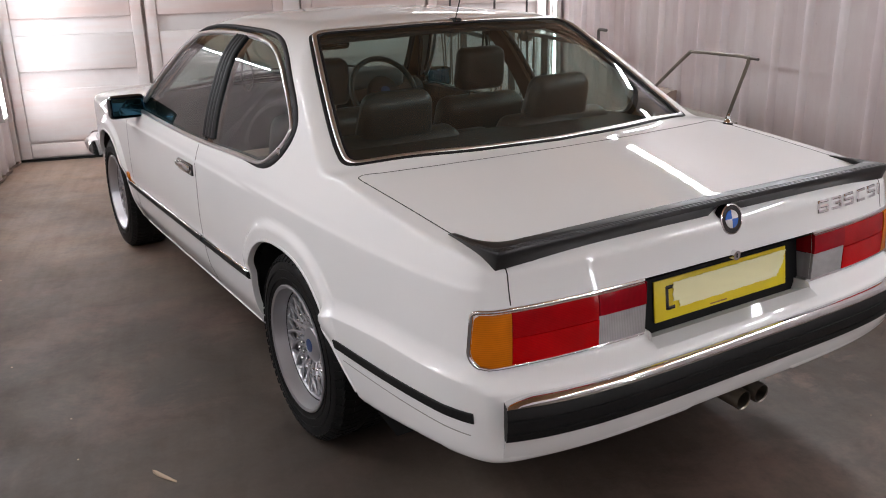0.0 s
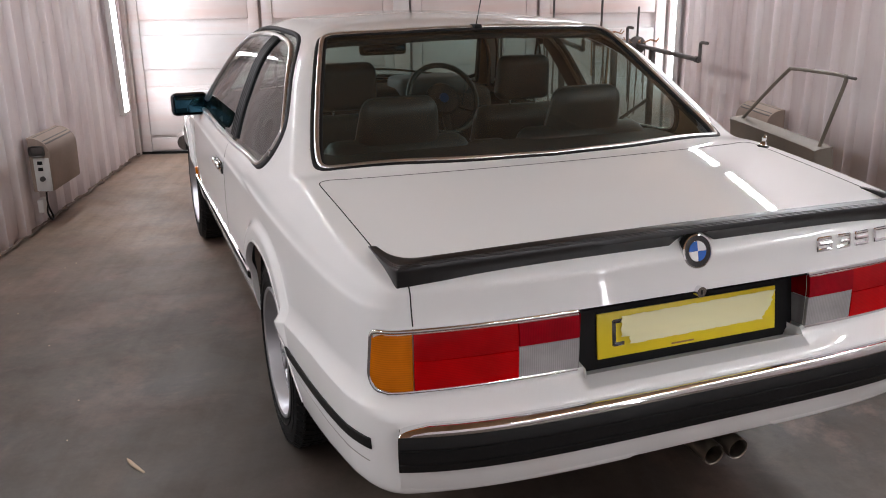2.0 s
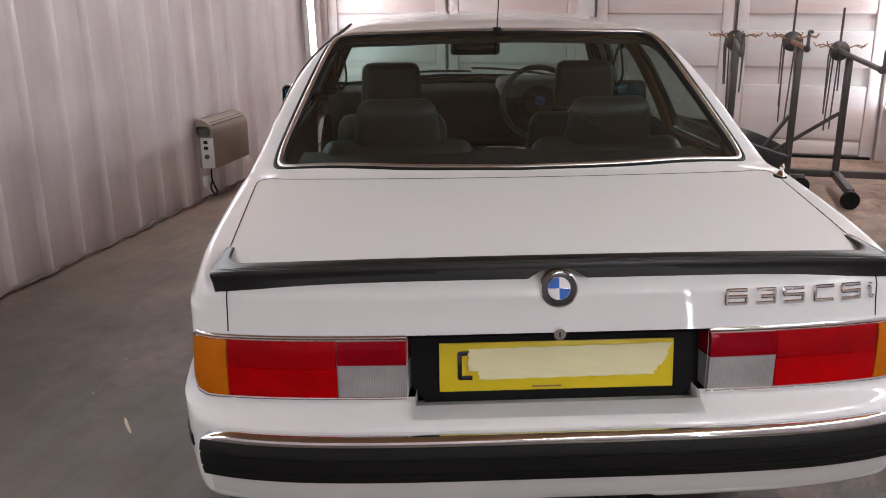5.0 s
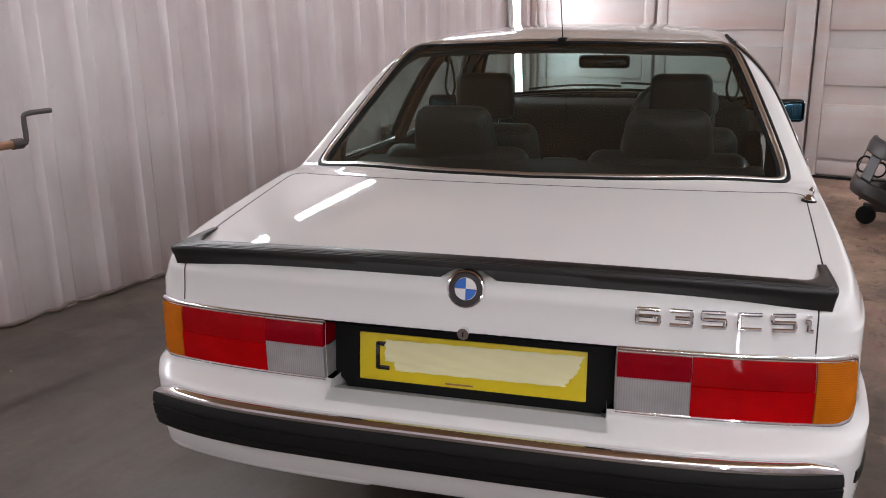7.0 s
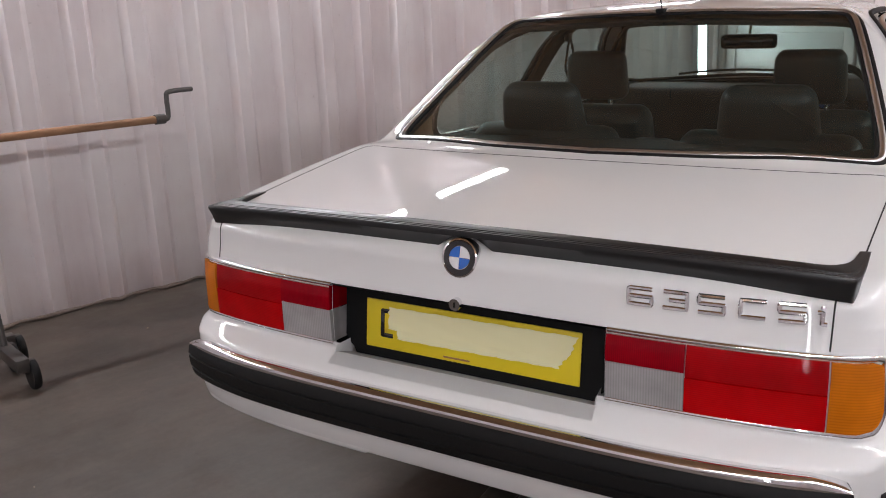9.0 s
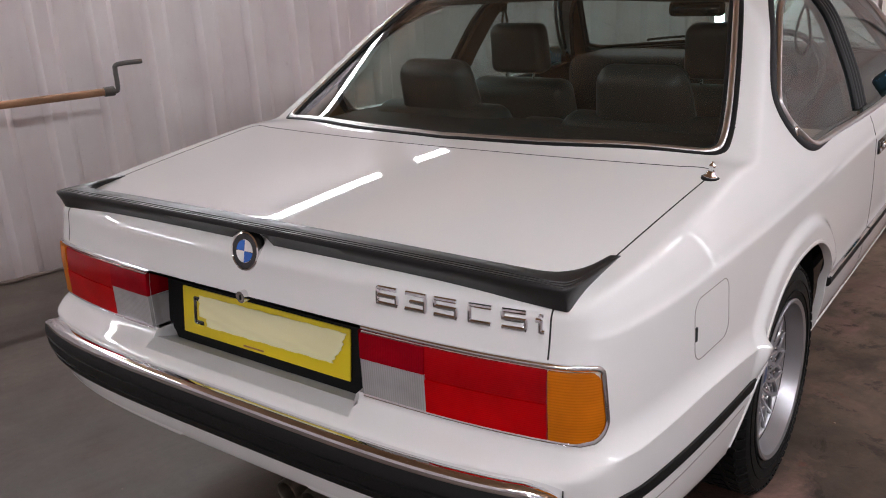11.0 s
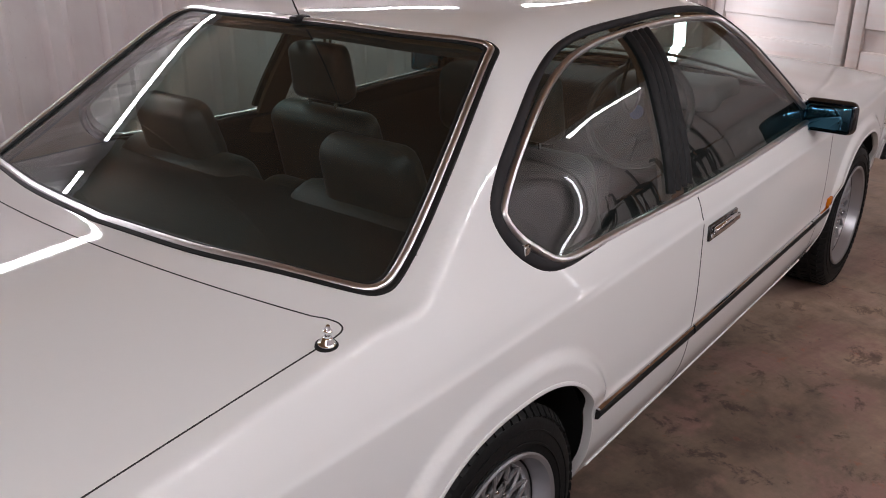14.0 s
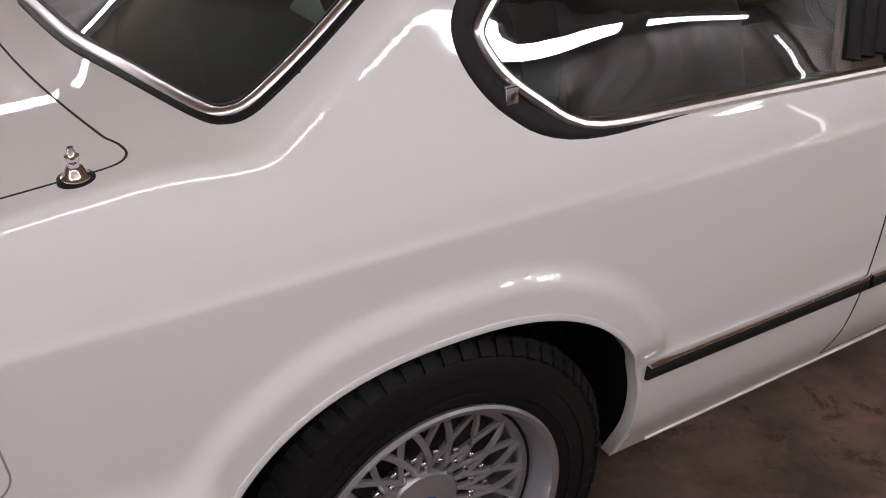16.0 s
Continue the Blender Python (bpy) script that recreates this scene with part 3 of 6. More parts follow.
def half_width(y, z):
    w = knots(y, (-0.1, 0.0, 0.05, 0.12, 0.3, 0.6, 1.0, 2.9, 3.5, 4.1, 4.5), (0.74, 0.775, 0.796, 0.816, 0.839, 0.852, 0.858, 0.858, 0.85, 0.82, 0.76))
    # the bumper's side piece stands proud, with a crest along its top and a hollow fillet above
    crest = knots(y, (-0.1, 0.13, 0.30, 0.45, 0.60, 0.72), (0.596, 0.598, 0.600, 0.592, 0.576, 0.556))
    up = np.clip((z - crest) / 0.055, 0, 1)
    w = w + (0.024 + 0.006 * (1 - step(y, 0.0, 0.3))) * np.where(up > 0, (1 - up) ** 2.2, 1.0) * (1 - step(y, 0.70, 0.735))
    door = np.interp(z, *DOOR_SIDE)
    tail = np.interp(z, *TAIL_SIDE)
    sail = np.interp(z, *SAIL_SIDE)
    b, c = step(y, 1.15, 1.6), step(y, 0.2, 0.75)
    flare = 0.0
    for axle in (AXLE_R, AXLE_F):
        d = arch(y, z, axle)
        flare = flare + 0.017 * (1 - step(d, 0.034, 0.080)) ** 1.25 * step(z, 0.47, 0.56)
    return w + door * b + (sail * c + tail * (1 - c)) * (1 - b) + flare


ROOF_LINE = table((-0.05, 0.1, 0.25, 0.4, 0.55, 0.65, 0.69, 0.71, 0.80, 1.05, 1.2, 1.28, 1.42, 1.65, 1.9, 2.2, 2.45, 2.6, 2.7, 3.14, 3.22, 3.32, 3.8, 4.3, 4.6),
                  (0.887, 0.904, 0.9202, 0.9357, 0.9503, 0.9596, 0.9633, 0.9662, 1.015, 1.172, 1.265, 1.305, 1.338, 1.356, 1.362, 1.358, 1.342, 1.315, 1.268, 0.995, 0.958, 0.943, 0.912, 0.86, 0.79), 0.022, 0.008, 0.74)


def top(x, y):
    x2 = x * x
    rear = 1 - step(y, 1.6, 2.0)
    yy = y - (0.21 * rear - 0.32 * (1 - rear)) * x2 * step(np.abs(y - 1.85), 0.3, 0.6) * step(y, 0.66, 0.88) * (1 - step(y, 3.25, 3.6))
    z = np.interp(yy, *ROOF_LINE)
    crown = knots(y, (0, 0.7, 1.3, 1.9, 2.5, 3.1, 4.5), (0.035, 0.03, 0.07, 0.11, 0.08, 0.06, 0.08))
    return z - crown * x2


def solid(x, y, z):
    """The painted body as a level set: below zero inside."""
    f = np.abs(x) - half_width(y, z)
    f = smax(f, (z - top(x, y)) * 0.9, knots(y, (0.3, 0.78, 1.3, 1.6), (0.017, 0.019, 0.035, 0.07)))
    u = (x / 0.8) ** 4
    low = 1 - step(z, 0.572, 0.620)
    tail = (-0.012 - 0.02 * step(z, 0.86, 0.70)) + 0.055 * u + 0.05 * step(z, 0.84, 0.92)
    skirt = -0.095 + 0.075 * u + 0.1 * step(z, 0.42, 0.3)
    f = smax(f, (tail * (1 - low) + skirt * low - y) * 0.9, 0.06)
    f = smax(f, y - (4.62 - 0.18 * u - 0.1 * step(z, 0.6, 0.9)), 0.06)
    f = smax(f, underside(y) - z, 0.03)
    return f


def normal(p, e=1e-3):
    g = np.stack([solid(*(p + e * d).T) - solid(*(p - e * d).T) for d in np.eye(3)], 1)
    return g / np.linalg.norm(g, axis=1)[:, None]


def shoot(o, d, far, level=0.0, n=34):
    """Where rays from inside the body leave it."""
    a, b = np.zeros(len(d)), np.full(len(d), far)
    for _ in range(n):
        m = (a + b) / 2
        inside = solid(*(o + d * m[:, None]).T) < level
        a, b = np.where(inside, m, a), np.where(inside, b, m)
    return o + d * a[:, None]


car = thing("car", "white two-door coupe with black boot spoiler and chrome trim, parked askew", "car")

SIDE_WINDOW = spline([(2.94, 0.874), (2.5, 0.868), (1.98, 0.868), (1.5, 0.884), (1.26, 0.893), (1.16, 0.938), (1.112, 1.012), (1.135, 1.07),
                      (1.26, 1.16), (1.41, 1.236), (1.60, 1.285), (1.85, 1.304), (2.2, 1.305), (2.46, 1.287), (2.56, 1.235), (2.93, 0.915), (2.95, 0.885)], 6, True)
REAR_GLASS = [(0.0, 0.71), (0.3, 0.729), (0.52, 0.767), (0.665, 0.806), (0.708, 0.835), (0.712, 0.885), (0.688, 0.99), (0.636, 1.165), (0.573, 1.352), (0.547, 1.388), (0.49, 1.388), (0.3, 1.353), (0.0, 1.337)]
FRONT_GLASS = [(0.0, 3.19), (0.35, 3.15), (0.62, 3.06), (0.70, 2.98), (0.69, 2.92), (0.60, 2.68), (0.545, 2.56), (0.5, 2.56), (0.3, 2.61), (0.0, 2.645)]


def both(points):
    """A half outline, from the middle round to the middle, closed by its mirror image."""
    p = spline(points, 6)
    return np.concatenate([p, [(-a, b) for a, b in p[-2:0:-1]]])


REAR_GLASS, FRONT_GLASS = both(REAR_GLASS), both(FRONT_GLASS)
LID_X, LID_Y = 0.735, 0.72
DOOR_A, DOOR_B = 1.95, 3.13


def on_side(y, z, side, level=0.0):
    y, z = np.asarray(y, float), np.asarray(z, float)
    o = np.stack([np.zeros_like(y), y, z], 1)
    return shoot(o, np.tile((float(side), 0, 0), (len(y), 1)), 1.2, level)


def on_top(x, y, level=0.0):
    x, y = np.asarray(x, float), np.asarray(y, float)
    o = np.stack([x, y, np.full_like(x, 0.6)], 1)
    return shoot(o, np.tile((0, 0, 1.0), (len(x), 1)), 1.2, level)


def on_tail(x, z, level=0.0):
    x, z = np.asarray(x, float), np.asarray(z, float)
    o = np.stack([x, np.full_like(x, 0.3), z], 1)
    return shoot(o, np.tile((0, -1.0, 0), (len(x), 1)), 1.0, level)


ZC, Y0, Y1 = 0.56, 0.14, 4.36
ANG = np.radians(np.unique(np.concatenate([np.linspace(-32, 212, 380), np.linspace(14, 27, 64), np.linspace(153, 166, 64), np.linspace(-1.5, 4.5, 40), np.linspace(175.5, 181.5, 40)])))
NU = len(ANG)


def rings(level, ys, nu_ang):
    dirs = np.stack([np.cos(nu_ang), np.zeros(len(nu_ang)), np.sin(nu_ang)], 1)
    out = []
    for y in ys:
        o = np.tile((0.0, y, ZC), (len(nu_ang), 1))
        out.append(shoot(o, dirs, 1.6, level))
    return np.array(out)


def caps(edge, o, back, n, level):
    """Rings that close an end: rays from o, turned from the edge ring towards the end's middle."""
    o = np.array(o, float)
    d0 = edge - o
    d0 /= np.linalg.norm(d0, axis=1)[:, None]
    out = []
    for i in range(1, n + 1):
        t = i / (n + 0.4)
        d = d0 * math.cos(t * math.pi / 2) + np.array((0, back, -0.12)) * math.sin(t * math.pi / 2)
        d /= np.linalg.norm(d, axis=1)[:, None]
        out.append(shoot(np.tile(o, (len(d), 1)), d, 1.8, level))
    return np.array(out)


def shell(level, step_y, ang, ncap):
    ys = np.unique(np.round(np.concatenate([np.arange(Y0, Y1, step_y), (DOOR_A, DOOR_B, Y1)]), 4))
    ys = ys[np.concatenate([[True], np.diff(ys) > step_y * 0.3])]
    mid = rings(level, ys, ang)
    tail = caps(mid[0], (0, 0.42, 0.60), -1.0, ncap, level)[::-1]
    nose = caps(mid[-1], (0, 4.0, 0.60), 1.0, max(8, ncap // 3), level)
    g = np.concatenate([tail, mid, nose])
    return g


def grid_faces(ny, nu):
    i, j = np.meshgrid(np.arange(ny - 1), np.arange(nu - 1), indexing="ij")
    a = i * nu + j
    return np.stack([a, a + 1, a + nu + 1, a + nu], -1).reshape(-1, 4)


g = shell(0.0, 0.0115, ANG, 90)
ny = len(g)
V = g.reshape(-1, 3)
# pull vertices that lie near a wheel arch onto its edge
for axle in (AXLE_R, AXLE_F):
    for _ in range(2):
        sel = (np.abs(V[:, 0]) > 0.6) & (np.abs(arch(V[:, 1], V[:, 2], axle)) < 0.0065)
        y, z = V[sel, 1], V[sel, 2]
        e = 1e-4
        gy = (arch(y + e, z, axle) - arch(y - e, z, axle)) / (2 * e)
        gz = (arch(y, z + e, axle) - arch(y, z - e, axle)) / (2 * e)
        a = arch(y, z, axle) / (gy * gy + gz * gz)
        V[sel, 1] -= a * gy
        V[sel, 2] -= a * gz
# square up the edge of the number plate's opening
tail_ = V[:, 1] < 0.1
for k, val, lim in ((2, 0.604, 0.32), (2, 0.766, 0.34), (2, 0.628, 0.34)):
    sel = tail_ & (np.abs(V[:, 2] - val) < 0.007) & (np.abs(V[:, 0]) < lim)
    V[sel, 2] = val
for sg in (-1, 1):
    for at_, za, zb in ((0.325, 0.63, 0.77), (0.310, 0.60, 0.627)):
        sel = tail_ & (np.abs(V[:, 0] - sg * at_) < 0.007) & (V[:, 2] > za) & (V[:, 2] < zb)
        V[sel, 0] = sg * at_
N = normal(V)
F = grid_faces(ny, NU)[:, ::-1]
FC = V[F].mean(1)
FN = N[F].mean(1)
cx, cy, cz = FC.T
side = np.abs(FN[:, 0]) > 0.35
in_arch = (np.abs(cx) > 0.5) & ((arch(cy, cz, AXLE_R) < 0) | (arch(cy, cz, AXLE_F) < 0)) & (cz < 0.75)
to_mid = SIDE_WINDOW - np.array((2.0, 1.08))
SIDE_CUT = SIDE_WINDOW - to_mid * (0.008 / np.linalg.norm(to_mid, axis=1))[:, None]
is_side = inside(cy, cz, SIDE_CUT) & (np.abs(cx) > 0.4)
is_rear = inside(cx, cy, REAR_GLASS) & (cz > 0.9) & ~is_side
is_front = inside(cx, cy, FRONT_GLASS) & (cz > 0.9) & ~is_side
recess = (np.abs(cx) < np.where(cz > 0.628, 0.325, 0.310)) & (cz > 0.604) & (cz < 0.766) & (cy < 0.1)
under = (FN[:, 2] < -0.5) & (cz < 0.32) & (np.abs(cx) < 0.81)
open_ = under | in_arch | is_side | is_rear | is_front | recess
lid = ((np.abs(cx) < LID_X) & (cy < LID_Y - 0.07 * (1 - (cx / 0.735) ** 2)) & (cz > 0.87)) | ((np.abs(cx) < 0.71) & (cy < 0.12) & (cz > 0.782))
door = (cy > DOOR_A) & (cy < DOOR_B) & (cz < 0.88) & (cz > 0.275) & (np.abs(cx) > 0.6)
hood = (cy > 3.30) & (np.abs(cx) < 0.72) & (cz > 0.8)


def panel(name, sel, mat, parent, label="", verts=V, norms=N, faces=F):
    f = faces[sel]
    used, inv = np.unique(f, return_inverse=True)
    me = mesh_from(name, verts[used], inv.reshape(-1, 4), mat, True, norms[used])
    return mesh_part(name, me, parent, label)


panel("body_shell", ~open_ & ~lid & ~door & ~hood, PAINT, car, "glossy white painted steel body")
boot_lid = panel("boot_lid", lid & ~open_, PAINT, car, "white boot lid")
panel("bonnet", hood & ~open_, PAINT, car)
door_left = panel("door", door & ~open_ & (cx < 0), PAINT, car)
door_right = panel("door", door & ~open_ & (cx > 0), PAINT, car)

# panes: the same surface, 3 mm deeper
VG = V - N * 0.003
pillar_a, pillar_b = 1.80, 1.93
lean = 0.29
b_line = cy - lean * (cz - 0.88)
# the rear pane bends evenly from edge to edge
gx, gy, gz = FC[is_rear & inside(cx, cy, REAR_GLASS * 0.84 + REAR_GLASS.mean(0) * 0.16)].T
bend = np.linalg.lstsq(np.stack([gx ** 0, gy, gy ** 2, gx ** 2, gx ** 2 * gy, gx ** 4], 1), gz, rcond=None)[0]
vx, vy = V[:, 0], V[:, 1]
NG = np.stack([-(2 * bend[3] * vx + 2 * bend[4] * vx * vy + 4 * bend[5] * vx ** 3), -(bend[1] + 2 * bend[2] * vy + bend[4] * vx ** 2), np.ones(len(V))], 1)
NG /= np.linalg.norm(NG, axis=1)[:, None]
rear_pane = panel("rear_window", is_rear, GLASS, car, "green-tinted heated rear window", VG, NG)
band = is_front & (cz > 1.245)
front_pane = panel("windscreen", is_front & ~band, GLASS, car, "", VG)
panel("sun_band", band, BANDGLASS, front_pane, "teal tinted band", VG)
for s in (-1, 1):
    panel("quarter_window", is_side & (cx * s > 0) & (b_line < pillar_a + 0.02), GLASS, car, "", VG)
    panel("door_window", is_side & (cx * s > 0) & (b_line > pillar_b - 0.02), GLASS, car, "", VG)
    # the ribbed black pillar between the side windows
    zz = np.linspace(0.902, 1.283, 24)
    for k, off in enumerate(np.linspace(0.012, 0.115, 4)):
        pts = on_side(pillar_a + off + lean * (zz - 0.88), zz, s)
        v, f = strip(pts, normal(pts), rounded(0.036, 0.007, 0.01))
        mesh_part("pillar_rib", mesh_from("pillar_rib", v, f, PLASTIC), car, "black ribbed pillar trim")
    # its lining inside the cabin
    zz = np.linspace(0.80, 1.29, 20)
    pts = on_side(pillar_a + 0.065 + lean * (zz - 0.88), zz, s, -0.022)
    v, f = strip(pts, normal(pts), [(0.055, -0.014), (0.058, -0.002), (0.05, 0.004), (-0.05, 0.004), (-0.058, -0.002), (-0.055, -0.014)])
    mesh_part("pillar_lining", mesh_from("pillar_lining", v, f, PILLAR), car, "brown cloth pillar lining")
for ob in (rear_pane, front_pane):
    ob.visible_shadow = False

# cabin lining
gi = shell(-0.028, 0.012, np.radians(np.linspace(-32, 212, 330)), 8)
VI = gi.reshape(-1, 3)
NI = -normal(VI)
FI = grid_faces(len(gi), 330)
ci = VI[FI].mean(1)
ix, iy, iz = ci.T
cut = (inside(iy, iz, SIDE_WINDOW) & (np.abs(ix) > 0.35)) | ((inside(ix, iy, REAR_GLASS) | inside(ix, iy, FRONT_GLASS)) & (iz > 0.88))
cab = (iy > 0.68) & (iy < 3.2) & (iz > 0.25) & (arch(iy, iz, AXLE_R) > 0.05)
panel("headlining", cab & ~cut & (iz > 0.9), HEADLINER, car, "tan cloth roof and pillar lining", VI, NI, FI)
panel("cabin_lining", cab & ~cut & (iz <= 0.9), CABIN, car, "dark cabin side lining", VI, NI, FI)
# trim round the openings in the lining
for line_, on_ in ((REAR_GLASS, on_top), (FRONT_GLASS, on_top)):
    part("window_trim", tube([tuple(q) for q in on_(line_[:, 0], line_[:, 1], -0.030)], 0.011, 6, True), CABIN, car, "black window trim")
for sg in (-1, 1):
    part("window_trim", tube([tuple(q) for q in on_side(SIDE_WINDOW[:, 0], SIDE_WINDOW[:, 1], sg, -0.030)], 0.011, 6, True), CABIN, car, "black window trim")


# ---- seams, mouldings and seals on the body ----
def moulding(name, pts, mat, w, h, closed=False, label="", sink=0.004, parent=None, prof=None, taper=None):
    nn = normal(pts)
    v, f = strip(pts, nn, prof or rounded(w, h, sink), closed, taper)
    return mesh_part(name, mesh_from(name, v, f, mat), parent or car, label)


# dark strips laid on the skin put the shade of panel gaps into colour
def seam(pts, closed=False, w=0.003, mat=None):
    moulding("panel_gap_shade", pts, mat or GAP, w, 0.0, closed, prof=[(w / 2, -0.004), (w / 2, 0.0006), (-w / 2, 0.0006), (-w / 2, -0.004)])


# rear window: black rubber outside, bright frame inside
outer = REAR_GLASS
ring = on_top(outer[:, 0], outer[:, 1])
moulding("rear_window_seal", ring, RUBBER, 0.016, 0.005, True, "black rubber window seal")
c = np.array([0.0, 1.03])
dx = outer - c
inner = c + dx * (1 - 0.013 / np.linalg.norm(dx * (1, 1.3), axis=1))[:, None]
moulding("rear_window_frame", on_top(inner[:, 0], inner[:, 1]), ALLOY, 0.018, 0.009, True, "polished metal window frame")
inner2 = c + dx * (1 - 0.026 / np.linalg.norm(dx * (1, 1.3), axis=1))[:, None]
moulding("rear_window_inner_seal", on_top(inner2[:, 0], inner2[:, 1]), RUBBER, 0.012, 0.004, True)
ring = on_top(FRONT_GLASS[:, 0], FRONT_GLASS[:, 1])
moulding("windscreen_seal", ring, RUBBER, 0.026, 0.006, True)
SW = SIDE_WINDOW
cs = np.array([2.0, 1.08])
for s in (-1, 1):
    d = SW - cs
    n_ = len(SW)
    # the seal is broad at the rear and along the roof
    seal = cs + d * (1 - 0.010 / np.linalg.norm(d, axis=1))[:, None]
    i0, i1 = 6 * 3 + 1, 6 * 15
    moulding("side_window_seal", on_side(seal[i0:i1, 0], seal[i0:i1, 1], s), TRIMGREY, 0.032, 0.007, False, "dark grey rubber side window seal", sink=0.009, taper=np.interp(np.arange(i1 - i0), (0, 9, 26, 36, i1 - i0), (0.45, 1.0, 1.0, 0.6, 0.5)))
    bright = []
    for (py, pz), q in zip(SW, range(n_)):
        k = 0.03 if i0 + 6 < q < i1 else 0.006
        v_ = np.array([py, pz]) - cs
        # inset straight towards the window's inside
        t_ = SW[(q + 1) % n_] - SW[q - 1]
        nn_ = np.array([t_[1], -t_[0]]) / (np.linalg.norm(t_) + 1e-9)
        if nn_ @ v_ > 0:
            nn_ = -nn_
        bright.append(np.array([py, pz]) + nn_ * k)
    bright = np.array(bright)
    for _ in range(4):
        bright = 0.25 * np.roll(bright, 1, 0) + 0.5 * bright + 0.25 * np.roll(bright, -1, 0)
    moulding("side_window_frame", on_side(bright[:, 0], bright[:, 1], s), ALLOY, 0.018, 0.010, True, "bright metal side window frame")
    # clip on the lower rear bend of the frame
    q = on_side([1.165], [0.952], s)
    part("frame_clip", box(0.012, 0.02, 0.024, tuple(q[0] + normal(q)[0] * 0.006), 0.003), CHROME, car)
    # side rubbing strips: black rubber with a bright upper lip
    for ya, yb, za, zb in ((1.405, 1.945, 0.472, 0.466), (1.957, 3.02, 0.466, 0.462), (3.03, 3.24, 0.462, 0.462), (0.02, 0.645, 0.511, 0.488)):
        yy = np.linspace(ya, yb, 40)
        p_ = on_side(yy, np.linspace(za, zb, 40), s)
        st = moulding("rubbing_strip", p_, RUBBER, 0.034 if ya > 1 else 0.027, 0.014, label="black rubber rubbing strip", prof=None if ya > 1 else [(0.0135, -0.004), (0.0135, 0.003), (0.012, 0.0045), (-0.012, 0.0045), (-0.0135, 0.003), (-0.0135, -0.004)])
        if ya > 1:
            p2 = on_side(yy, np.linspace(za, zb, 40) + 0.016, s)
            moulding("strip_edge", p2, CHROME, 0.007, 0.012, parent=st)
    # grey strip shading a shallow step along the bumper side piece's lower edge
    yy = np.linspace(0.03, 0.60, 50)
    seam(on_side(yy, np.linspace(0.463, 0.450, 50), s), w=0.003, mat=FINEGAP)
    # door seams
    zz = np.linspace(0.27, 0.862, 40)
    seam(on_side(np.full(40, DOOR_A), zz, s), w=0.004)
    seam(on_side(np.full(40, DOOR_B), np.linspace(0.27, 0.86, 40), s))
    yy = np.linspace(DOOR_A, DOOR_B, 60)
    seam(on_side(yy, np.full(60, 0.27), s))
    # bright sill moulding
    yy = np.linspace(1.49, 3.2, 60)
    moulding("sill_moulding", on_side(yy, np.full(60, 0.248), s), PAINT, 0.008, 0.004)
    # wheel arch lips
    for axle in (AXLE_R, AXLE_F):
        ly, lz = arch_line(axle).T
        keep = lz > underside(ly) + 0.012
        p_ = on_side(ly[keep], lz[keep], s)
        nn_ = np.tile((float(s), 0, 0), (len(p_), 1))
        v, f = strip(p_, nn_, [(-0.006, -0.02), (0.006, -0.02), (0.006, -0.003), (0.0045, 0.002), (0.0, 0.0035), (-0.0045, 0.002), (-0.006, -0.003)])
        mesh_part("wheel_arch_lip", mesh_from("wheel_arch_lip", v, f, PAINT), car)
        # dark wheel well
        bm = bmesh.new()
        a_, b_ = [], []
        for yy_, zz_ in arch_line(axle, 30):
            yy_, zz_ = axle + (yy_ - axle) * 1.012, HUB + (zz_ - HUB) * 1.015
            a_.append(bm.verts.new((s * min(0.82, float(half_width(yy_, zz_)) - 0.02), yy_, zz_)))
            b_.append(bm.verts.new((s * 0.52, yy_, zz_)))
        for k in range(len(a_) - 1):
            bm.faces.new((a_[k], a_[k + 1], b_[k + 1], b_[k]))
        bm.faces.new(b_)
        part("wheel_well", bm, RUBBER, car, "black wheel well lining")

# boot lid seam, fuel flap, tail seams
xs = np.linspace(-0.665, 0.665, 60)
front_edge = [(x, LID_Y - 0.005 - 0.075 * (1 - (x / 0.735) ** 2)) for x in xs]
corner_r = [(0.692, 0.711), (0.717, 0.7135), (0.735, 0.706), (0.743, 0.688), (0.744, 0.65)]
line = [(0.735, 0.2), (0.737, 0.3), (0.740, 0.45), (0.742, 0.55)] + corner_r[::-1]
half = np.concatenate([spline(line, 6), np.array(front_edge[::-1])[:30]])
full = np.concatenate([half, [(-a, b) for a, b in half[::-1]]])
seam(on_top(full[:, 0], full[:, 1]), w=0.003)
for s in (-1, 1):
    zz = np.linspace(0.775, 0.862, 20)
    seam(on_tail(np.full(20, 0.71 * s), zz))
flap = []
for (a, b), t0 in (((0.485, 0.755), 0), ((0.375, 0.755), 90), ((0.378, 0.685), 180), ((0.49, 0.685), 270)):
    for k in range(7):
        t = radians(t0 + 15 * k)
        flap.append((a + 0.03 * math.cos(t), b + 0.03 * math.sin(t)))
flap = np.array(flap)
seam(on_side(flap[:, 0], flap[:, 1], 1), True, 0.0022, FINEGAP)
q = on_side([0.352], [0.715], 1)
part("fuel_flap_notch", box(0.006, 0.008, 0.03, tuple(q[0]), 0.002), GAP, car)

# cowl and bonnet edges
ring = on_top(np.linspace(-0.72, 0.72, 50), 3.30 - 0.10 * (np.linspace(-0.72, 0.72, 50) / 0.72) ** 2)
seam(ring)

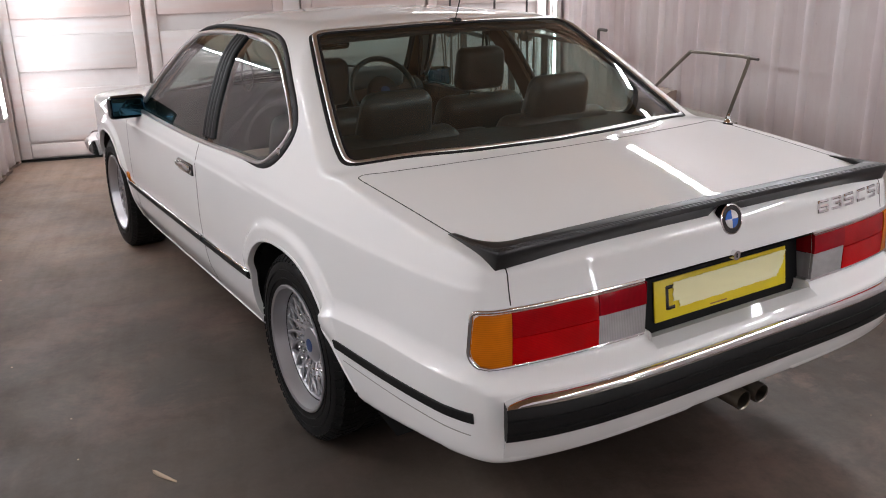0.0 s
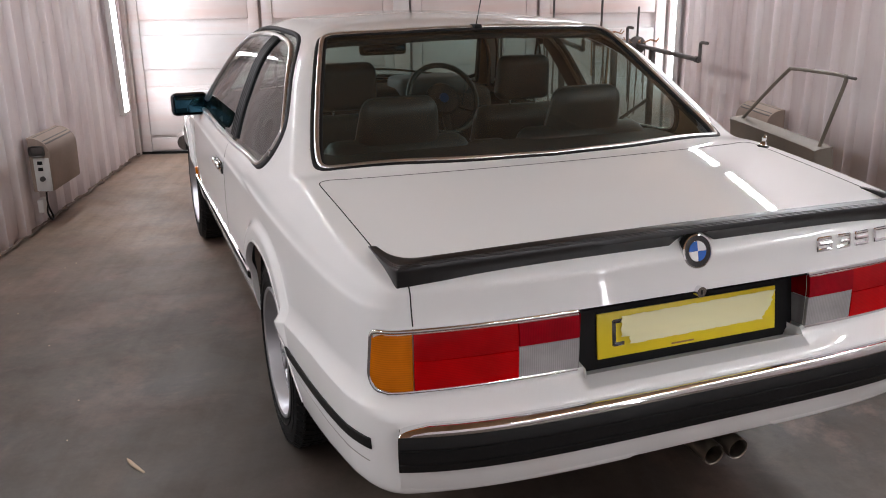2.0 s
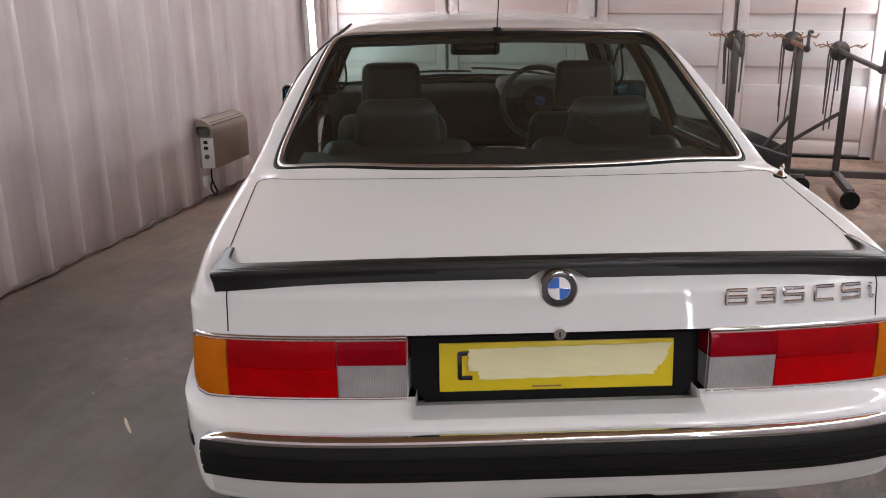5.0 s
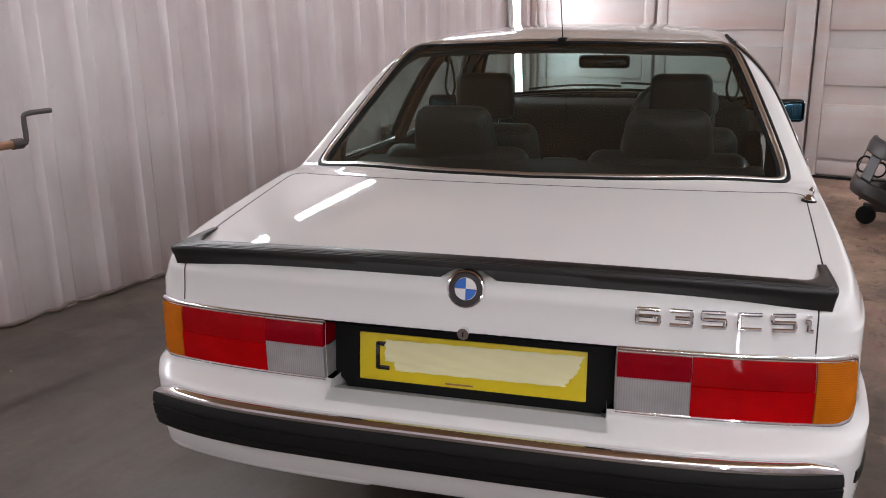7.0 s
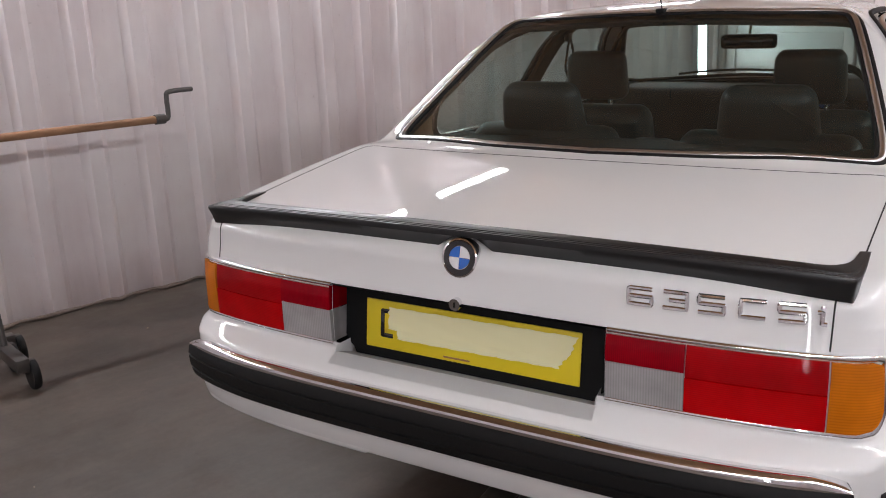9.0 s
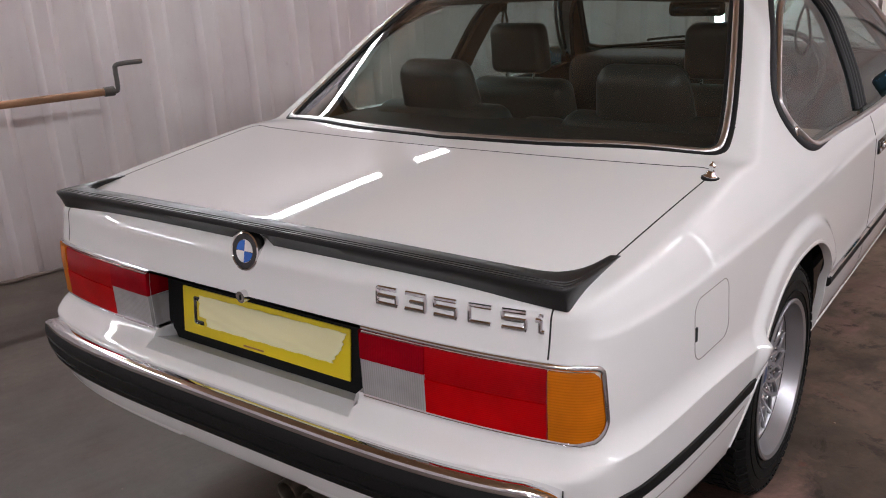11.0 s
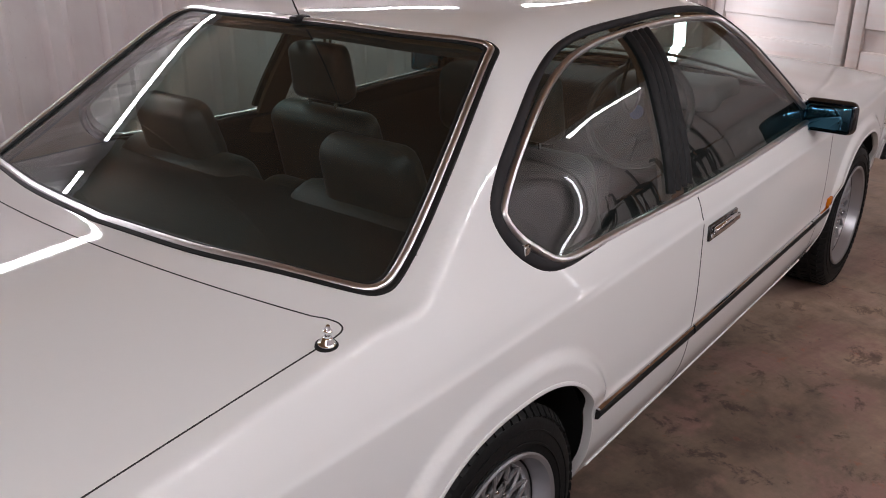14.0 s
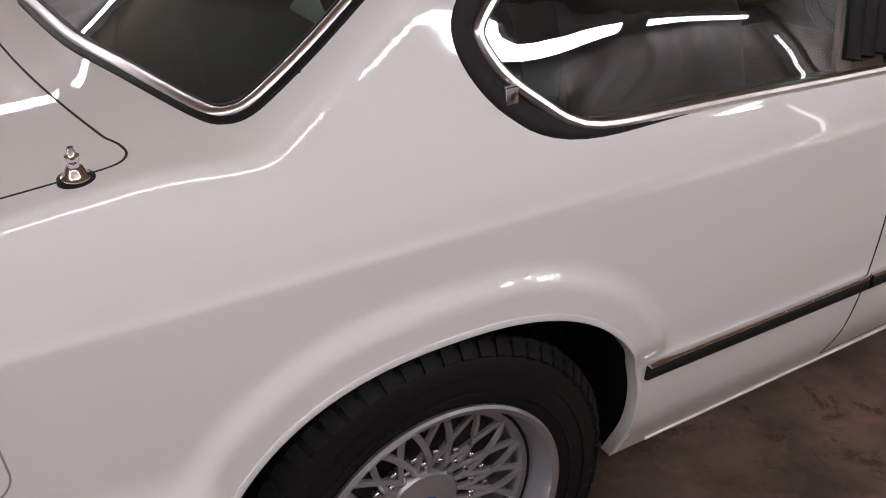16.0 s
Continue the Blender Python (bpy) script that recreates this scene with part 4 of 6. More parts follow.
# door handles
for s in (-1, 1):
    pts = on_side([1.985, 2.175], [0.752, 0.752], s)
    m_ = Vector(((pts[0] + pts[1]) / 2).tolist())
    h = part("door_handle", box(0.012, 0.20, 0.048, tuple(m_ + Vector((s * 0.002, 0, 0))), 0.005), BLACKGLOSS, door_right if s > 0 else door_left, "chrome and black pull handle")
    part("grip", box(0.016, 0.175, 0.024, tuple(m_ + Vector((s * 0.014, 0.002, 0.005))), 0.007, 3), CHROME, h)
    part("lock", rod(tuple(m_ + Vector((s * 0.004, -0.085, -0.006))), tuple(m_ + Vector((s * 0.012, -0.085, -0.006))), 0.009), CHROME, h)
    # side repeater lamp
    pts = on_side([3.24], [0.50], s)
    r_ = part("side_indicator", box(0.022, 0.055, 0.034, tuple(pts[0]), 0.006), AMBER, car, "amber side indicator")


# door mirrors
for s in (-1, 1):
    base = Vector((s * 0.885, 2.93, 0.905))
    bm = box(0.18, 0.085, 0.116, tuple(base), 0.028, 4)
    for v in bm.verts:
        if v.co.y > base.y:
            v.co.z = base.z + (v.co.z - base.z) * 0.86
            v.co.x = base.x + (v.co.x - base.x) * 0.92
    mir = part("door_mirror", bm, BLACKGLOSS, car, "gloss black door mirror")
    part("mirror_glass", box(0.160, 0.006, 0.098, (base.x, base.y - 0.0415, base.z), 0.014, 3, rot=Matrix.Rotation(radians(-4), 4, "X")), MIRRORBLUE, mir, "blue-tinted mirror glass")
    part("mirror_foot", box(0.09, 0.06, 0.045, (s * 0.785, 2.95, 0.895), 0.012, 2), PLASTIC, mir)


# ---- tail of the car ----
def sheet(px, pz, solve, depth, name, mat, parent, label="", trim=None):
    """A lens or panel: a grid of surface points, with its edges drawn back into the body. trim: how far each row stops short of its end."""
    a, b = len(px), len(pz)
    cut_ = [trim(z) if trim else 0.0 for z in pz]
    front = np.array([solve(px[0] + (px - px[0]) * (1 - c_ / (px[-1] - px[0])), np.full(a, z)) for z, c_ in zip(pz, cut_)])
    vs = [front.reshape(-1, 3)]
    fs = [tuple(int(k) for k in q) for q in grid_faces(b, a)]
    edge = [(0, j) for j in range(a)] + [(i, a - 1) for i in range(1, b)] + [(b - 1, j) for j in range(a - 2, -1, -1)] + [(i, 0) for i in range(b - 2, 0, -1)]
    pts = np.array([front[i, j] for i, j in edge])
    back = pts - normal(pts) * depth
    o = a * b
    vs.append(back)
    m = len(edge)
    for k in range(m):
        i, j = edge[k]
        i2, j2 = edge[(k + 1) % m]
        fs.append((i * a + j, o + k, o + (k + 1) % m, i2 * a + j2))
    me = mesh_from(name, np.concatenate(vs), fs, mat)
    return mesh_part(name, me, parent, label)


def round_tail(sgn, level):
    """Points of the tail by a run from the middle round the corner: up to 0.70 straight back, then turning to the side."""
    def solve(run, z):
        out = []
        for r, zz in zip(run, z):
            if r <= 0.66:
                o, d = (sgn * r, 0.3, zz), (0, -1.0, 0)
            else:
                t = min(1.0, (r - 0.66) / 0.22) * math.pi / 2
                o, d = (sgn * 0.66, 0.16, zz), (sgn * math.sin(t), -math.cos(t), 0)
            out.append((o, d))
        return shoot(np.array([o for o, d in out], float), np.array([d for o, d in out], float), 0.8, level)
    return solve


for s in (-1, 1):
    lamp = thing("tail_lamp", "", "")
    lamp.parent = car
    for k in list(lamp.keys()):
        del lamp[k]
    out = round_tail(s, 0.008)
    flat = round_tail(s, 0.006)
    rim_ = round_tail(s, 0.002)
    def outer_trim(z, lo=0.632, hi=0.760):
        """The lamp's outer end: slanting in towards the bottom, with rounded corners."""
        slant = 0.010 * (z - lo) / (hi - lo)
        r1, r2 = 0.042, 0.014
        c1 = r1 - math.sqrt(max(0.0, r1 * r1 - max(0.0, lo + r1 - z) ** 2))
        c2 = r2 - math.sqrt(max(0.0, r2 * r2 - max(0.0, z - hi + r2) ** 2))
        return slant + c1 + c2
    zs_ = np.concatenate([np.linspace(0.632, 0.675, 9), np.linspace(0.688, 0.745, 4), np.linspace(0.748, 0.760, 5)])
    sheet(np.linspace(0.7065, 0.786, 16), zs_, out, 0.024, "indicator_lens", AMBER, lamp, "amber ribbed lens", outer_trim)
    sheet(np.linspace(0.478, 0.7045, 14), np.linspace(0.632, 0.698, 5), out, 0.024, "stop_lens", RED, lamp, "bright red lens")
    sheet(np.linspace(0.478, 0.7045, 14), np.linspace(0.6995, 0.760, 5), flat, 0.024, "tail_lens", MIDRED, lamp, "red ribbed lens")
    sheet(np.linspace(0.3290, 0.4765, 9), np.linspace(0.7075, 0.760, 4), out, 0.024, "fog_lens", DARKRED, lamp, "dark red lens")
    sheet(np.linspace(0.3290, 0.4765, 9), np.linspace(0.632, 0.706, 4), flat, 0.024, "reverse_lens", CLEAR, lamp, "clear ribbed lens")
    # one bright bezel round the lamp: along the top, round the outer end and back below
    zo = np.concatenate([np.linspace(0.766, 0.752, 6), np.linspace(0.74, 0.682, 5), np.linspace(0.672, 0.626, 12)])
    loop_ = [(r_, 0.766) for r_ in np.linspace(0.328, 0.765, 26)]
    loop_ += [(0.792 - outer_trim(z, 0.626, 0.766), z) for z in zo]
    loop_ += [(r_, 0.626) for r_ in np.linspace(0.734, 0.328, 26)]
    lr = np.array(loop_)
    keep_ = np.concatenate([[True], np.linalg.norm(np.diff(lr, axis=0), axis=1) > 1e-4])
    lr = lr[keep_]
    p_ = rim_(lr[:, 0], lr[:, 1])
    v, f = strip(p_, normal(p_), rounded(0.011, 0.004, 0.01))
    mesh_part("lamp_bezel", mesh_from("lamp_bezel", v, f, CHROME), lamp, "chrome lamp bezel")

# recess for the number plate: black above, white below, closed at both ends by the sides of the lamps
plate_well = part("plate_recess", box(0.66, 0.01, 0.19, (0, 0.034, 0.680), 0.002), PLASTIC, car, "black plastic number plate recess")


def quad(name, pts, mat, label=""):
    bm = bmesh.new()
    bm.faces.new([bm.verts.new(p) for p in pts])
    bmesh.ops.solidify(bm, geom=bm.faces[:], thickness=0.002)
    part(name, bm, mat, plate_well, label, smooth=False)


quad("recess_roof", [(-0.327, -0.034, 0.768), (0.327, -0.034, 0.768), (0.327, 0.030, 0.768), (-0.327, 0.030, 0.768)], PLASTIC)
quad("recess_sill", [(-0.312, -0.045, 0.613), (0.312, -0.045, 0.613), (0.304, 0.024, 0.590), (-0.304, 0.024, 0.590)], PAINT, "white painted sill")
quad("sill_lip", [(-0.318, -0.074, 0.594), (0.318, -0.074, 0.594), (0.314, -0.045, 0.6135), (-0.314, -0.045, 0.6135)], PAINT)
for sg in (-1, 1):
    quad("fog_lens_side", [(sg * 0.327, -0.036, 0.708), (sg * 0.327, -0.036, 0.764), (sg * 0.318, 0.028, 0.764), (sg * 0.318, 0.028, 0.708)], DARKRED, "dark red side of the lamp")
    quad("reverse_lens_side", [(sg * 0.327, -0.036, 0.630), (sg * 0.327, -0.036, 0.706), (sg * 0.318, 0.028, 0.706), (sg * 0.318, 0.028, 0.632)], CLEAR, "clear side of the lamp")
    quad("recess_cheek", [(sg * 0.312, -0.056, 0.602), (sg * 0.312, -0.040, 0.628), (sg * 0.304, 0.028, 0.630), (sg * 0.304, 0.028, 0.589)], PAINT)
tilt = Matrix.Translation((0.003, 0.006, 0.678)) @ Matrix.Rotation(radians(-7), 4, "X")
bm = bmesh.new()
half_ = [(0.322, 0.088), (0.322, -0.040), (0.310, -0.058), (0.300, -0.066), (0.292, -0.080), (0.280, -0.088), (0.12, -0.088), (0.11, -0.092)]
edge_ = half_ + [(-a, b) for a, b in half_[::-1]]
rows_ = [[bm.verts.new((a, y_, b)) for a, b in edge_] for y_ in (0.004, 0.016)]
bm.faces.new(rows_[0]), bm.faces.new(rows_[1])
for k in range(len(edge_)):
    w = (k + 1) % len(edge_)
    bm.faces.new((rows_[0][k], rows_[0][w], rows_[1][w], rows_[1][k]))
part("plate_holder", bm, PLASTIC, car, "black plate holder with bevelled lower corners", tilt, smooth=False)
number_plate = part("number_plate", box(0.52, 0.005, 0.111, (0, 0.0, 0), 0.002), YELLOW, car, "yellow number plate", tilt)
part("plate_mark", box(0.010, 0.0016, 0.062, (-0.215, -0.0032, 0.004), 0.0005), BLACKGLOSS, number_plate, "black bar", None)
part("plate_mark", box(0.030, 0.0016, 0.010, (-0.202, -0.0032, 0.032), 0.0005), BLACKGLOSS, number_plate)
part("plate_mark", box(0.030, 0.0016, 0.010, (-0.202, -0.0032, -0.024), 0.0005), BLACKGLOSS, number_plate)
part("maker_mark", box(0.065, 0.001, 0.004, (-0.022, -0.003, -0.047), 0.0003), RUST, number_plate)


def torn_sheet(w, h, seed, thick=0.0012):
    """A strip of tape with ragged ends and a slightly wavy face."""
    rnd = random.Random(seed)
    n, k = 44, 8
    verts, faces = [], []
    for j in range(k + 1):
        v_ = j / k - 0.5
        l_, r_ = -w / 2 + rnd.uniform(-0.003, 0.003), w / 2 - 0.026 * (0.5 - v_) + rnd.uniform(-0.004, 0.004)
        for i in range(n + 1):
            u_ = l_ + (r_ - l_) * i / n
            edge = (0.0007 * math.sin(i * 0.9 + seed) + 0.0005 * math.sin(i * 2.3)) if j in (0, k) else 0
            verts.append((u_, -thick - 0.0005 * math.sin(i * 0.5 + j * 1.3) - 0.0003 * rnd.random(), v_ * h + edge))
    c_ = (n + 1) * (k + 1)
    verts += [(x, 0.0004, z) for x, y, z in verts]
    for j in range(k):
        for i in range(n):
            a_ = j * (n + 1) + i
            faces.append((a_, a_ + 1, a_ + n + 2, a_ + n + 1))
    rim = [i for i in range(n + 1)] + [j * (n + 1) + n for j in range(1, k + 1)] + [k * (n + 1) + i for i in range(n - 1, -1, -1)] + [j * (n + 1) for j in range(k - 1, 0, -1)]
    for a_, b_ in zip(rim, rim[1:] + rim[:1]):
        faces.append((a_, a_ + c_, b_ + c_, b_))
    bm = bmesh.new()
    vs_ = [bm.verts.new(v) for v in verts]
    for f in faces:
        bm.faces.new([vs_[q] for q in f])
    loose = [v for v in bm.verts if not v.link_faces]
    bmesh.ops.delete(bm, geom=loose, context="VERTS")
    return bm


tape = part("masking_tape", torn_sheet(0.452, 0.050, 3), TAPE, None, "", tilt @ Matrix.Translation((0.0305, -0.0065, 0.020)) @ Matrix.Rotation(radians(-0.5), 4, "Y"))
tagged(tape, "cream masking tape strips stuck over the yellow number plate", "tape")
part("lower_tape_layer", torn_sheet(0.412, 0.040, 8), TAPE, tape, "", Matrix.Translation((0.003, 0.0008, -0.026)))

# boot lock
lock = part("boot_lock", rod((0, -0.016, 0.768), (0, -0.036, 0.768), 0.013, 20), CHROME, boot_lid, "round chrome boot lock")
part("key_slot", box(0.003, 0.002, 0.011, (0, -0.0365, 0.768)), RUBBER, lock)

# round badge
rq = on_tail([0.0], [0.858])[0]
rn = np.array((0.0, -0.97, 0.24))
rm = Matrix.Translation((0, rq[1] + 0.008, 0.860)) @ Vector(rn.tolist()).to_track_quat("X", "Z").to_matrix().to_4x4()
badge = part("round_badge", lathe([(0.0425, -0.012), (0.0425, 0.006), (0.0410, 0.0098), (0.0378, 0.0110), (0.0365, 0.0085), (0.004, 0.0085)], 40), CHROME, boot_lid, "round badge, black ring with blue and white quarters", rm)
part("badge_ring", lathe([(0.0374, 0.006), (0.0370, 0.0098), (0.031, 0.0104), (0.025, 0.0104), (0.0245, 0.006)], 40), BLACKGLOSS, badge)
for q in range(4):
    bm = bmesh.new()
    for x in (0.006, 0.0112):
        pts = [(x, 0.0004, 0.0004)] + [(x, 0.0240 * math.cos(radians(90 * q + 2 + 86 * k / 8)), 0.0240 * math.sin(radians(90 * q + 2 + 86 * k / 8))) for k in range(9)]
        bm.faces.new([bm.verts.new(p) for p in pts])
    loops = [list(f.verts) for f in bm.faces]
    for k in range(10):
        bm.faces.new((loops[0][k], loops[0][(k + 1) % 10], loops[1][(k + 1) % 10], loops[1][k]))
    part("badge_quarter", bm, BLUE if q % 2 else WHITE, badge)

# chrome lettering on the lid: each character from bent bars in a 5 by 7 field
CHARS = {"6": [[(4, 7), (0.3, 7), (0, 6.7), (0, 0), (4, 0), (4, 3.7), (0, 3.7)]],
         "3": [[(0, 7), (4, 7), (4, 0), (0, 0)], [(1, 3.6), (4, 3.6)]],
         "5": [[(4, 7), (0, 7), (0, 3.8), (4, 3.8), (4, 0), (0, 0)]],
         "C": [[(4, 7), (0, 7), (0, 0), (4, 0)]],
         "S": [[(4, 7), (0, 7), (0, 3.8), (4, 3.8), (4, 0), (0, 0)]],
         "i": [[(0.2, 4.8), (2.0, 4.8), (2.0, 0), (3.8, 0)], [(2.0, 6.2), (2.0, 7.2)]]}
None
x = 0.359
for ch, w, gap in (("6", 0.052, 0.013), ("3", 0.050, 0.013), ("5", 0.052, 0.019), ("C", 0.050, 0.013), ("S", 0.050, 0.009), ("i", 0.026, 0)):
    vs_all, fs_all, o = [], [], 0
    for stroke in CHARS[ch]:
        pts = []
        for (a, b), (c_, d_) in zip(stroke, stroke[1:]):
            for k in range(5):
                pts.append((a + (c_ - a) * k / 5, b + (d_ - b) * k / 5))
        pts.append(stroke[-1])
        hz = 0.029 / 7
        p_ = on_tail([x + 0.004 + a / 4 * (w - 0.008) for a, b in pts], [0.820 + b * hz for a, b in pts])
        v, f = strip(p_, normal(p_), [(0.0042, -0.002), (0.0040, 0.0034), (0.0016, 0.0056), (-0.0016, 0.0056), (-0.0040, 0.0034), (-0.0042, -0.002)])
        vs_all.append(v)
        fs_all += [tuple(i + o for i in q) for q in f]
        o += len(v)
    me = mesh_from("badge_character", np.concatenate(vs_all), fs_all, CHROME)
    mesh_part("badge_character", me, boot_lid, "chrome character")
    x += w + gap

# boot spoiler: a ribbed lip between a rounded inner edge on the lid and a sharper outer edge, with a face that slopes down to the tail
def mirrored(keys, n=12):
    half_ = spline(keys, n)
    return np.concatenate([[(-a, *r) for a, *r in half_[:0:-1]], half_])


inner_edge = mirrored([(0, 0.046), (0.25, 0.048), (0.5, 0.052), (0.63, 0.058), (0.678, 0.072), (0.707, 0.105), (0.720, 0.150), (0.724, 0.215)])
outer_edge = mirrored([(0, -0.002), (0.25, 0.0), (0.5, 0.005), (0.67, 0.010), (0.728, 0.015), (0.743, 0.030), (0.746, 0.100), (0.743, 0.222)])
foot_edge = mirrored([(0, 0.016, -0.033), (0.25, 0.018, -0.033), (0.5, 0.023, -0.035), (0.67, 0.026, -0.038), (0.724, 0.030, -0.040), (0.738, 0.042, -0.040), (0.741, 0.100, -0.024), (0.739, 0.215, -0.008)])
k = len(inner_edge)
ends = np.minimum(1, np.arange(k) / 46.0)
ends = 0.10 + 0.90 * np.minimum(ends, ends[::-1])
base_z = 0.899 + 0.0096 * (1 - np.clip(np.abs(outer_edge[:, 0]) / 0.74, 0, 1) ** 2)
notch = np.exp(-(inner_edge[:, 0] / 0.050) ** 6)
prof = [(0.0, -0.014), (0.0, 0.005), (0.07, 0.0125), (0.12, 0.0145), (0.40, 0.0138), (0.56, 0.0128)]
for q in range(3):
    f = 0.60 + 0.125 * q
    top_h = 0.0122 - 0.0014 * q
    prof += [(f, top_h), (f + 0.07, top_h - 0.0005), (f + 0.08, top_h - 0.0024), (f + 0.11, top_h - 0.0028)]
prof += [(0.975, 0.0075), (1.0, 0.004), (1.0, -0.003)]
vv = []
for f, h in prof:
    q = inner_edge + (outer_edge - inner_edge) * f
    vv.append(np.stack([q[:, 0], q[:, 1], base_z + h * ends], 1))
for g_, f in ((0.55, 0.0), (1.0, 0.0), (1.0, 0.6)):
    # sloping face, its foot, and the hidden underside
    low = 1 - 0.72 * notch
    q = outer_edge + (foot_edge[:, :2] - outer_edge) * g_
    q = q + (inner_edge - q) * f
    vv.append(np.stack([q[:, 0], q[:, 1], base_z + foot_edge[:, 2] * g_ ** 1.25 * low], 1))
m = len(vv)
ff = []
for i in range(k - 1):
    for j in range(m):
        w = (j + 1) % m
        ff.append((j * k + i, j * k + i + 1, w * k + i + 1, w * k + i))
ff.append(tuple(j * k for j in range(m)))
ff.append(tuple(j * k + k - 1 for j in range(m))[::-1])
mesh_part("boot_spoiler", mesh_from("boot_spoiler", np.concatenate(vv), ff, SPOILER), boot_lid, "black ribbed rubber spoiler")

# rear bumper: rubber band with grooves, bright strip on top
bx = 0.764 * np.sin(np.linspace(-math.pi / 2, math.pi / 2, 81))
bt = 0.02 * np.abs(bx / 0.8) ** 9
by = -0.105 + 0.062 * (bx / 0.8) ** 4 + bt
bp = np.stack([bx, by, np.full(81, 0.515)], 1)
tn = np.gradient(bp, axis=0)
tn /= np.linalg.norm(tn, axis=1)[:, None]
ou = np.stack([tn[:, 1], -tn[:, 0], np.zeros(81)], 1)


def band_mesh(name, prof, mat, parent, label="", fade=0.0, foot=0.044):
    """fade: metres over which the section sinks to its foot towards both ends."""
    tp = np.clip((0.764 - np.abs(bx)) / fade, 0, 1) ** 0.5 if fade else np.ones(81)
    up = np.array((0, 0, 1.0))
    vv = np.concatenate([bp + ou * o + up * (foot + (h - foot) * tp)[:, None] for h, o in prof])
    k, m = len(bp), len(prof)
    ff = []
    for i in range(k - 1):
        for j in range(m):
            w = (j + 1) % m
            ff.append((j * k + i, j * k + i + 1, w * k + i + 1, w * k + i))
    ff.append(tuple(j * k for j in range(m)))
    ff.append(tuple(j * k + k - 1 for j in range(m))[::-1])
    return mesh_part(name, mesh_from(name, vv, ff, mat), parent, label)


bumper = band_mesh("rear_bumper", [(-0.047, -0.03), (-0.046, 0.012), (-0.042, 0.020), (-0.022, 0.027), (-0.020, 0.023), (-0.017, 0.023), (-0.015, 0.028), (0.013, 0.031), (0.015, 0.027), (0.018, 0.027), (0.020, 0.031), (0.036, 0.028), (0.045, 0.022), (0.048, -0.03)], RUBBER, car, "black grooved rubber bumper band")
band_mesh("bumper_strip", [(0.044, -0.03), (0.044, 0.022), (0.0462, 0.0262), (0.0495, 0.0268), (0.0575, 0.0245), (0.0630, 0.0205), (0.0653, 0.0168), (0.0658, 0.0135), (0.0644, 0.004), (0.0630, -0.008), (0.050, -0.03)], CHROME, bumper, "chrome bumper strip", 0.06)
band_mesh("rear_skirt", [(-0.02, -0.07), (-0.02, 0.000), (-0.06, 0.000), (-0.100, -0.010), (-0.113, -0.018), (-0.118, -0.032), (-0.112, -0.07)], PAINT, car, "white skirt below the bumper")

# twin exhaust
for x in (0.075, 0.150):
    bm = bmesh.new()
    prof = [(0.030, -0.22), (0.030, 0.0), (0.0285, 0.003), (0.026, 0.0), (0.026, -0.10)]
    lathe(prof, 24, bm=bm)
    part("exhaust_pipe", bm, EXHAUST, car, "sooty exhaust tail pipe", Matrix.Translation((x, -0.04, 0.318)) @ Matrix.Rotation(radians(-90), 4, "Z") @ Matrix.Rotation(radians(4), 4, "Y"))
part("silencer", box(0.5, 0.55, 0.16, (0.1, 0.45, 0.34), 0.06, 4), EXHAUST, car)
part("underbody", box(1.3, 3.9, 0.08, (0, 2.3, 0.25), 0.02), RUBBER, car, "dark underbody")
part("tow_eye", box(0.09, 0.06, 0.02, (-0.36, -0.02, 0.385), 0.008), PAINT, car)

# antennas
a0 = on_top([0.0], [1.335])[0]
ant = part("roof_antenna", rod((0, a0[1] - 0.008, a0[2] + 0.002), (0, a0[1] - 0.21, a0[2] + 0.42), 0.0024, 8, r2=0.0012), BLACKGLOSS, car, "thin black roof antenna")
part("antenna_foot", box(0.03, 0.05, 0.016, (0, a0[1] - 0.01, a0[2] + 0.003), 0.006), PLASTIC, ant)
d0 = on_top([0.750], [0.655])[0]
stub = part("wing_antenna", lathe([(0.020, 0.0), (0.019, 0.006), (0.014, 0.010), (0.011, 0.018), (0.008, 0.020), (0.008, 0.027), (0.0095, 0.029), (0.0095, 0.034), (0.006, 0.037), (0.004, 0.045)], 20, axis="Z"), CHROME, car, "retracted chrome wing antenna", Matrix.Translation((d0[0], d0[1], d0[2])) @ Matrix.Rotation(radians(8), 4, "Y") @ Matrix.Diagonal((0.8, 0.8, 0.85, 1)))
part("rubber_foot", lathe([(0.025, -0.006), (0.024, 0.003), (0.019, 0.005)], 20, axis="Z"), RUBBER, stub)
# small white block on the lid just inside each end of the spoiler
for s in (-1, 1):
    d1 = on_top([0.715 * s], [0.125])[0]
    part("lid_corner_block", box(0.03, 0.06, 0.012, (d1[0], d1[1] + 0.08, d1[2]), 0.005), PAINT, boot_lid)


# ---- wheels ----
# the lattice sits well forward in the rim
SEAT = Matrix.Translation((0.020, 0, 0)) @ Matrix.Diagonal((1, 1.1, 1.1, 1))


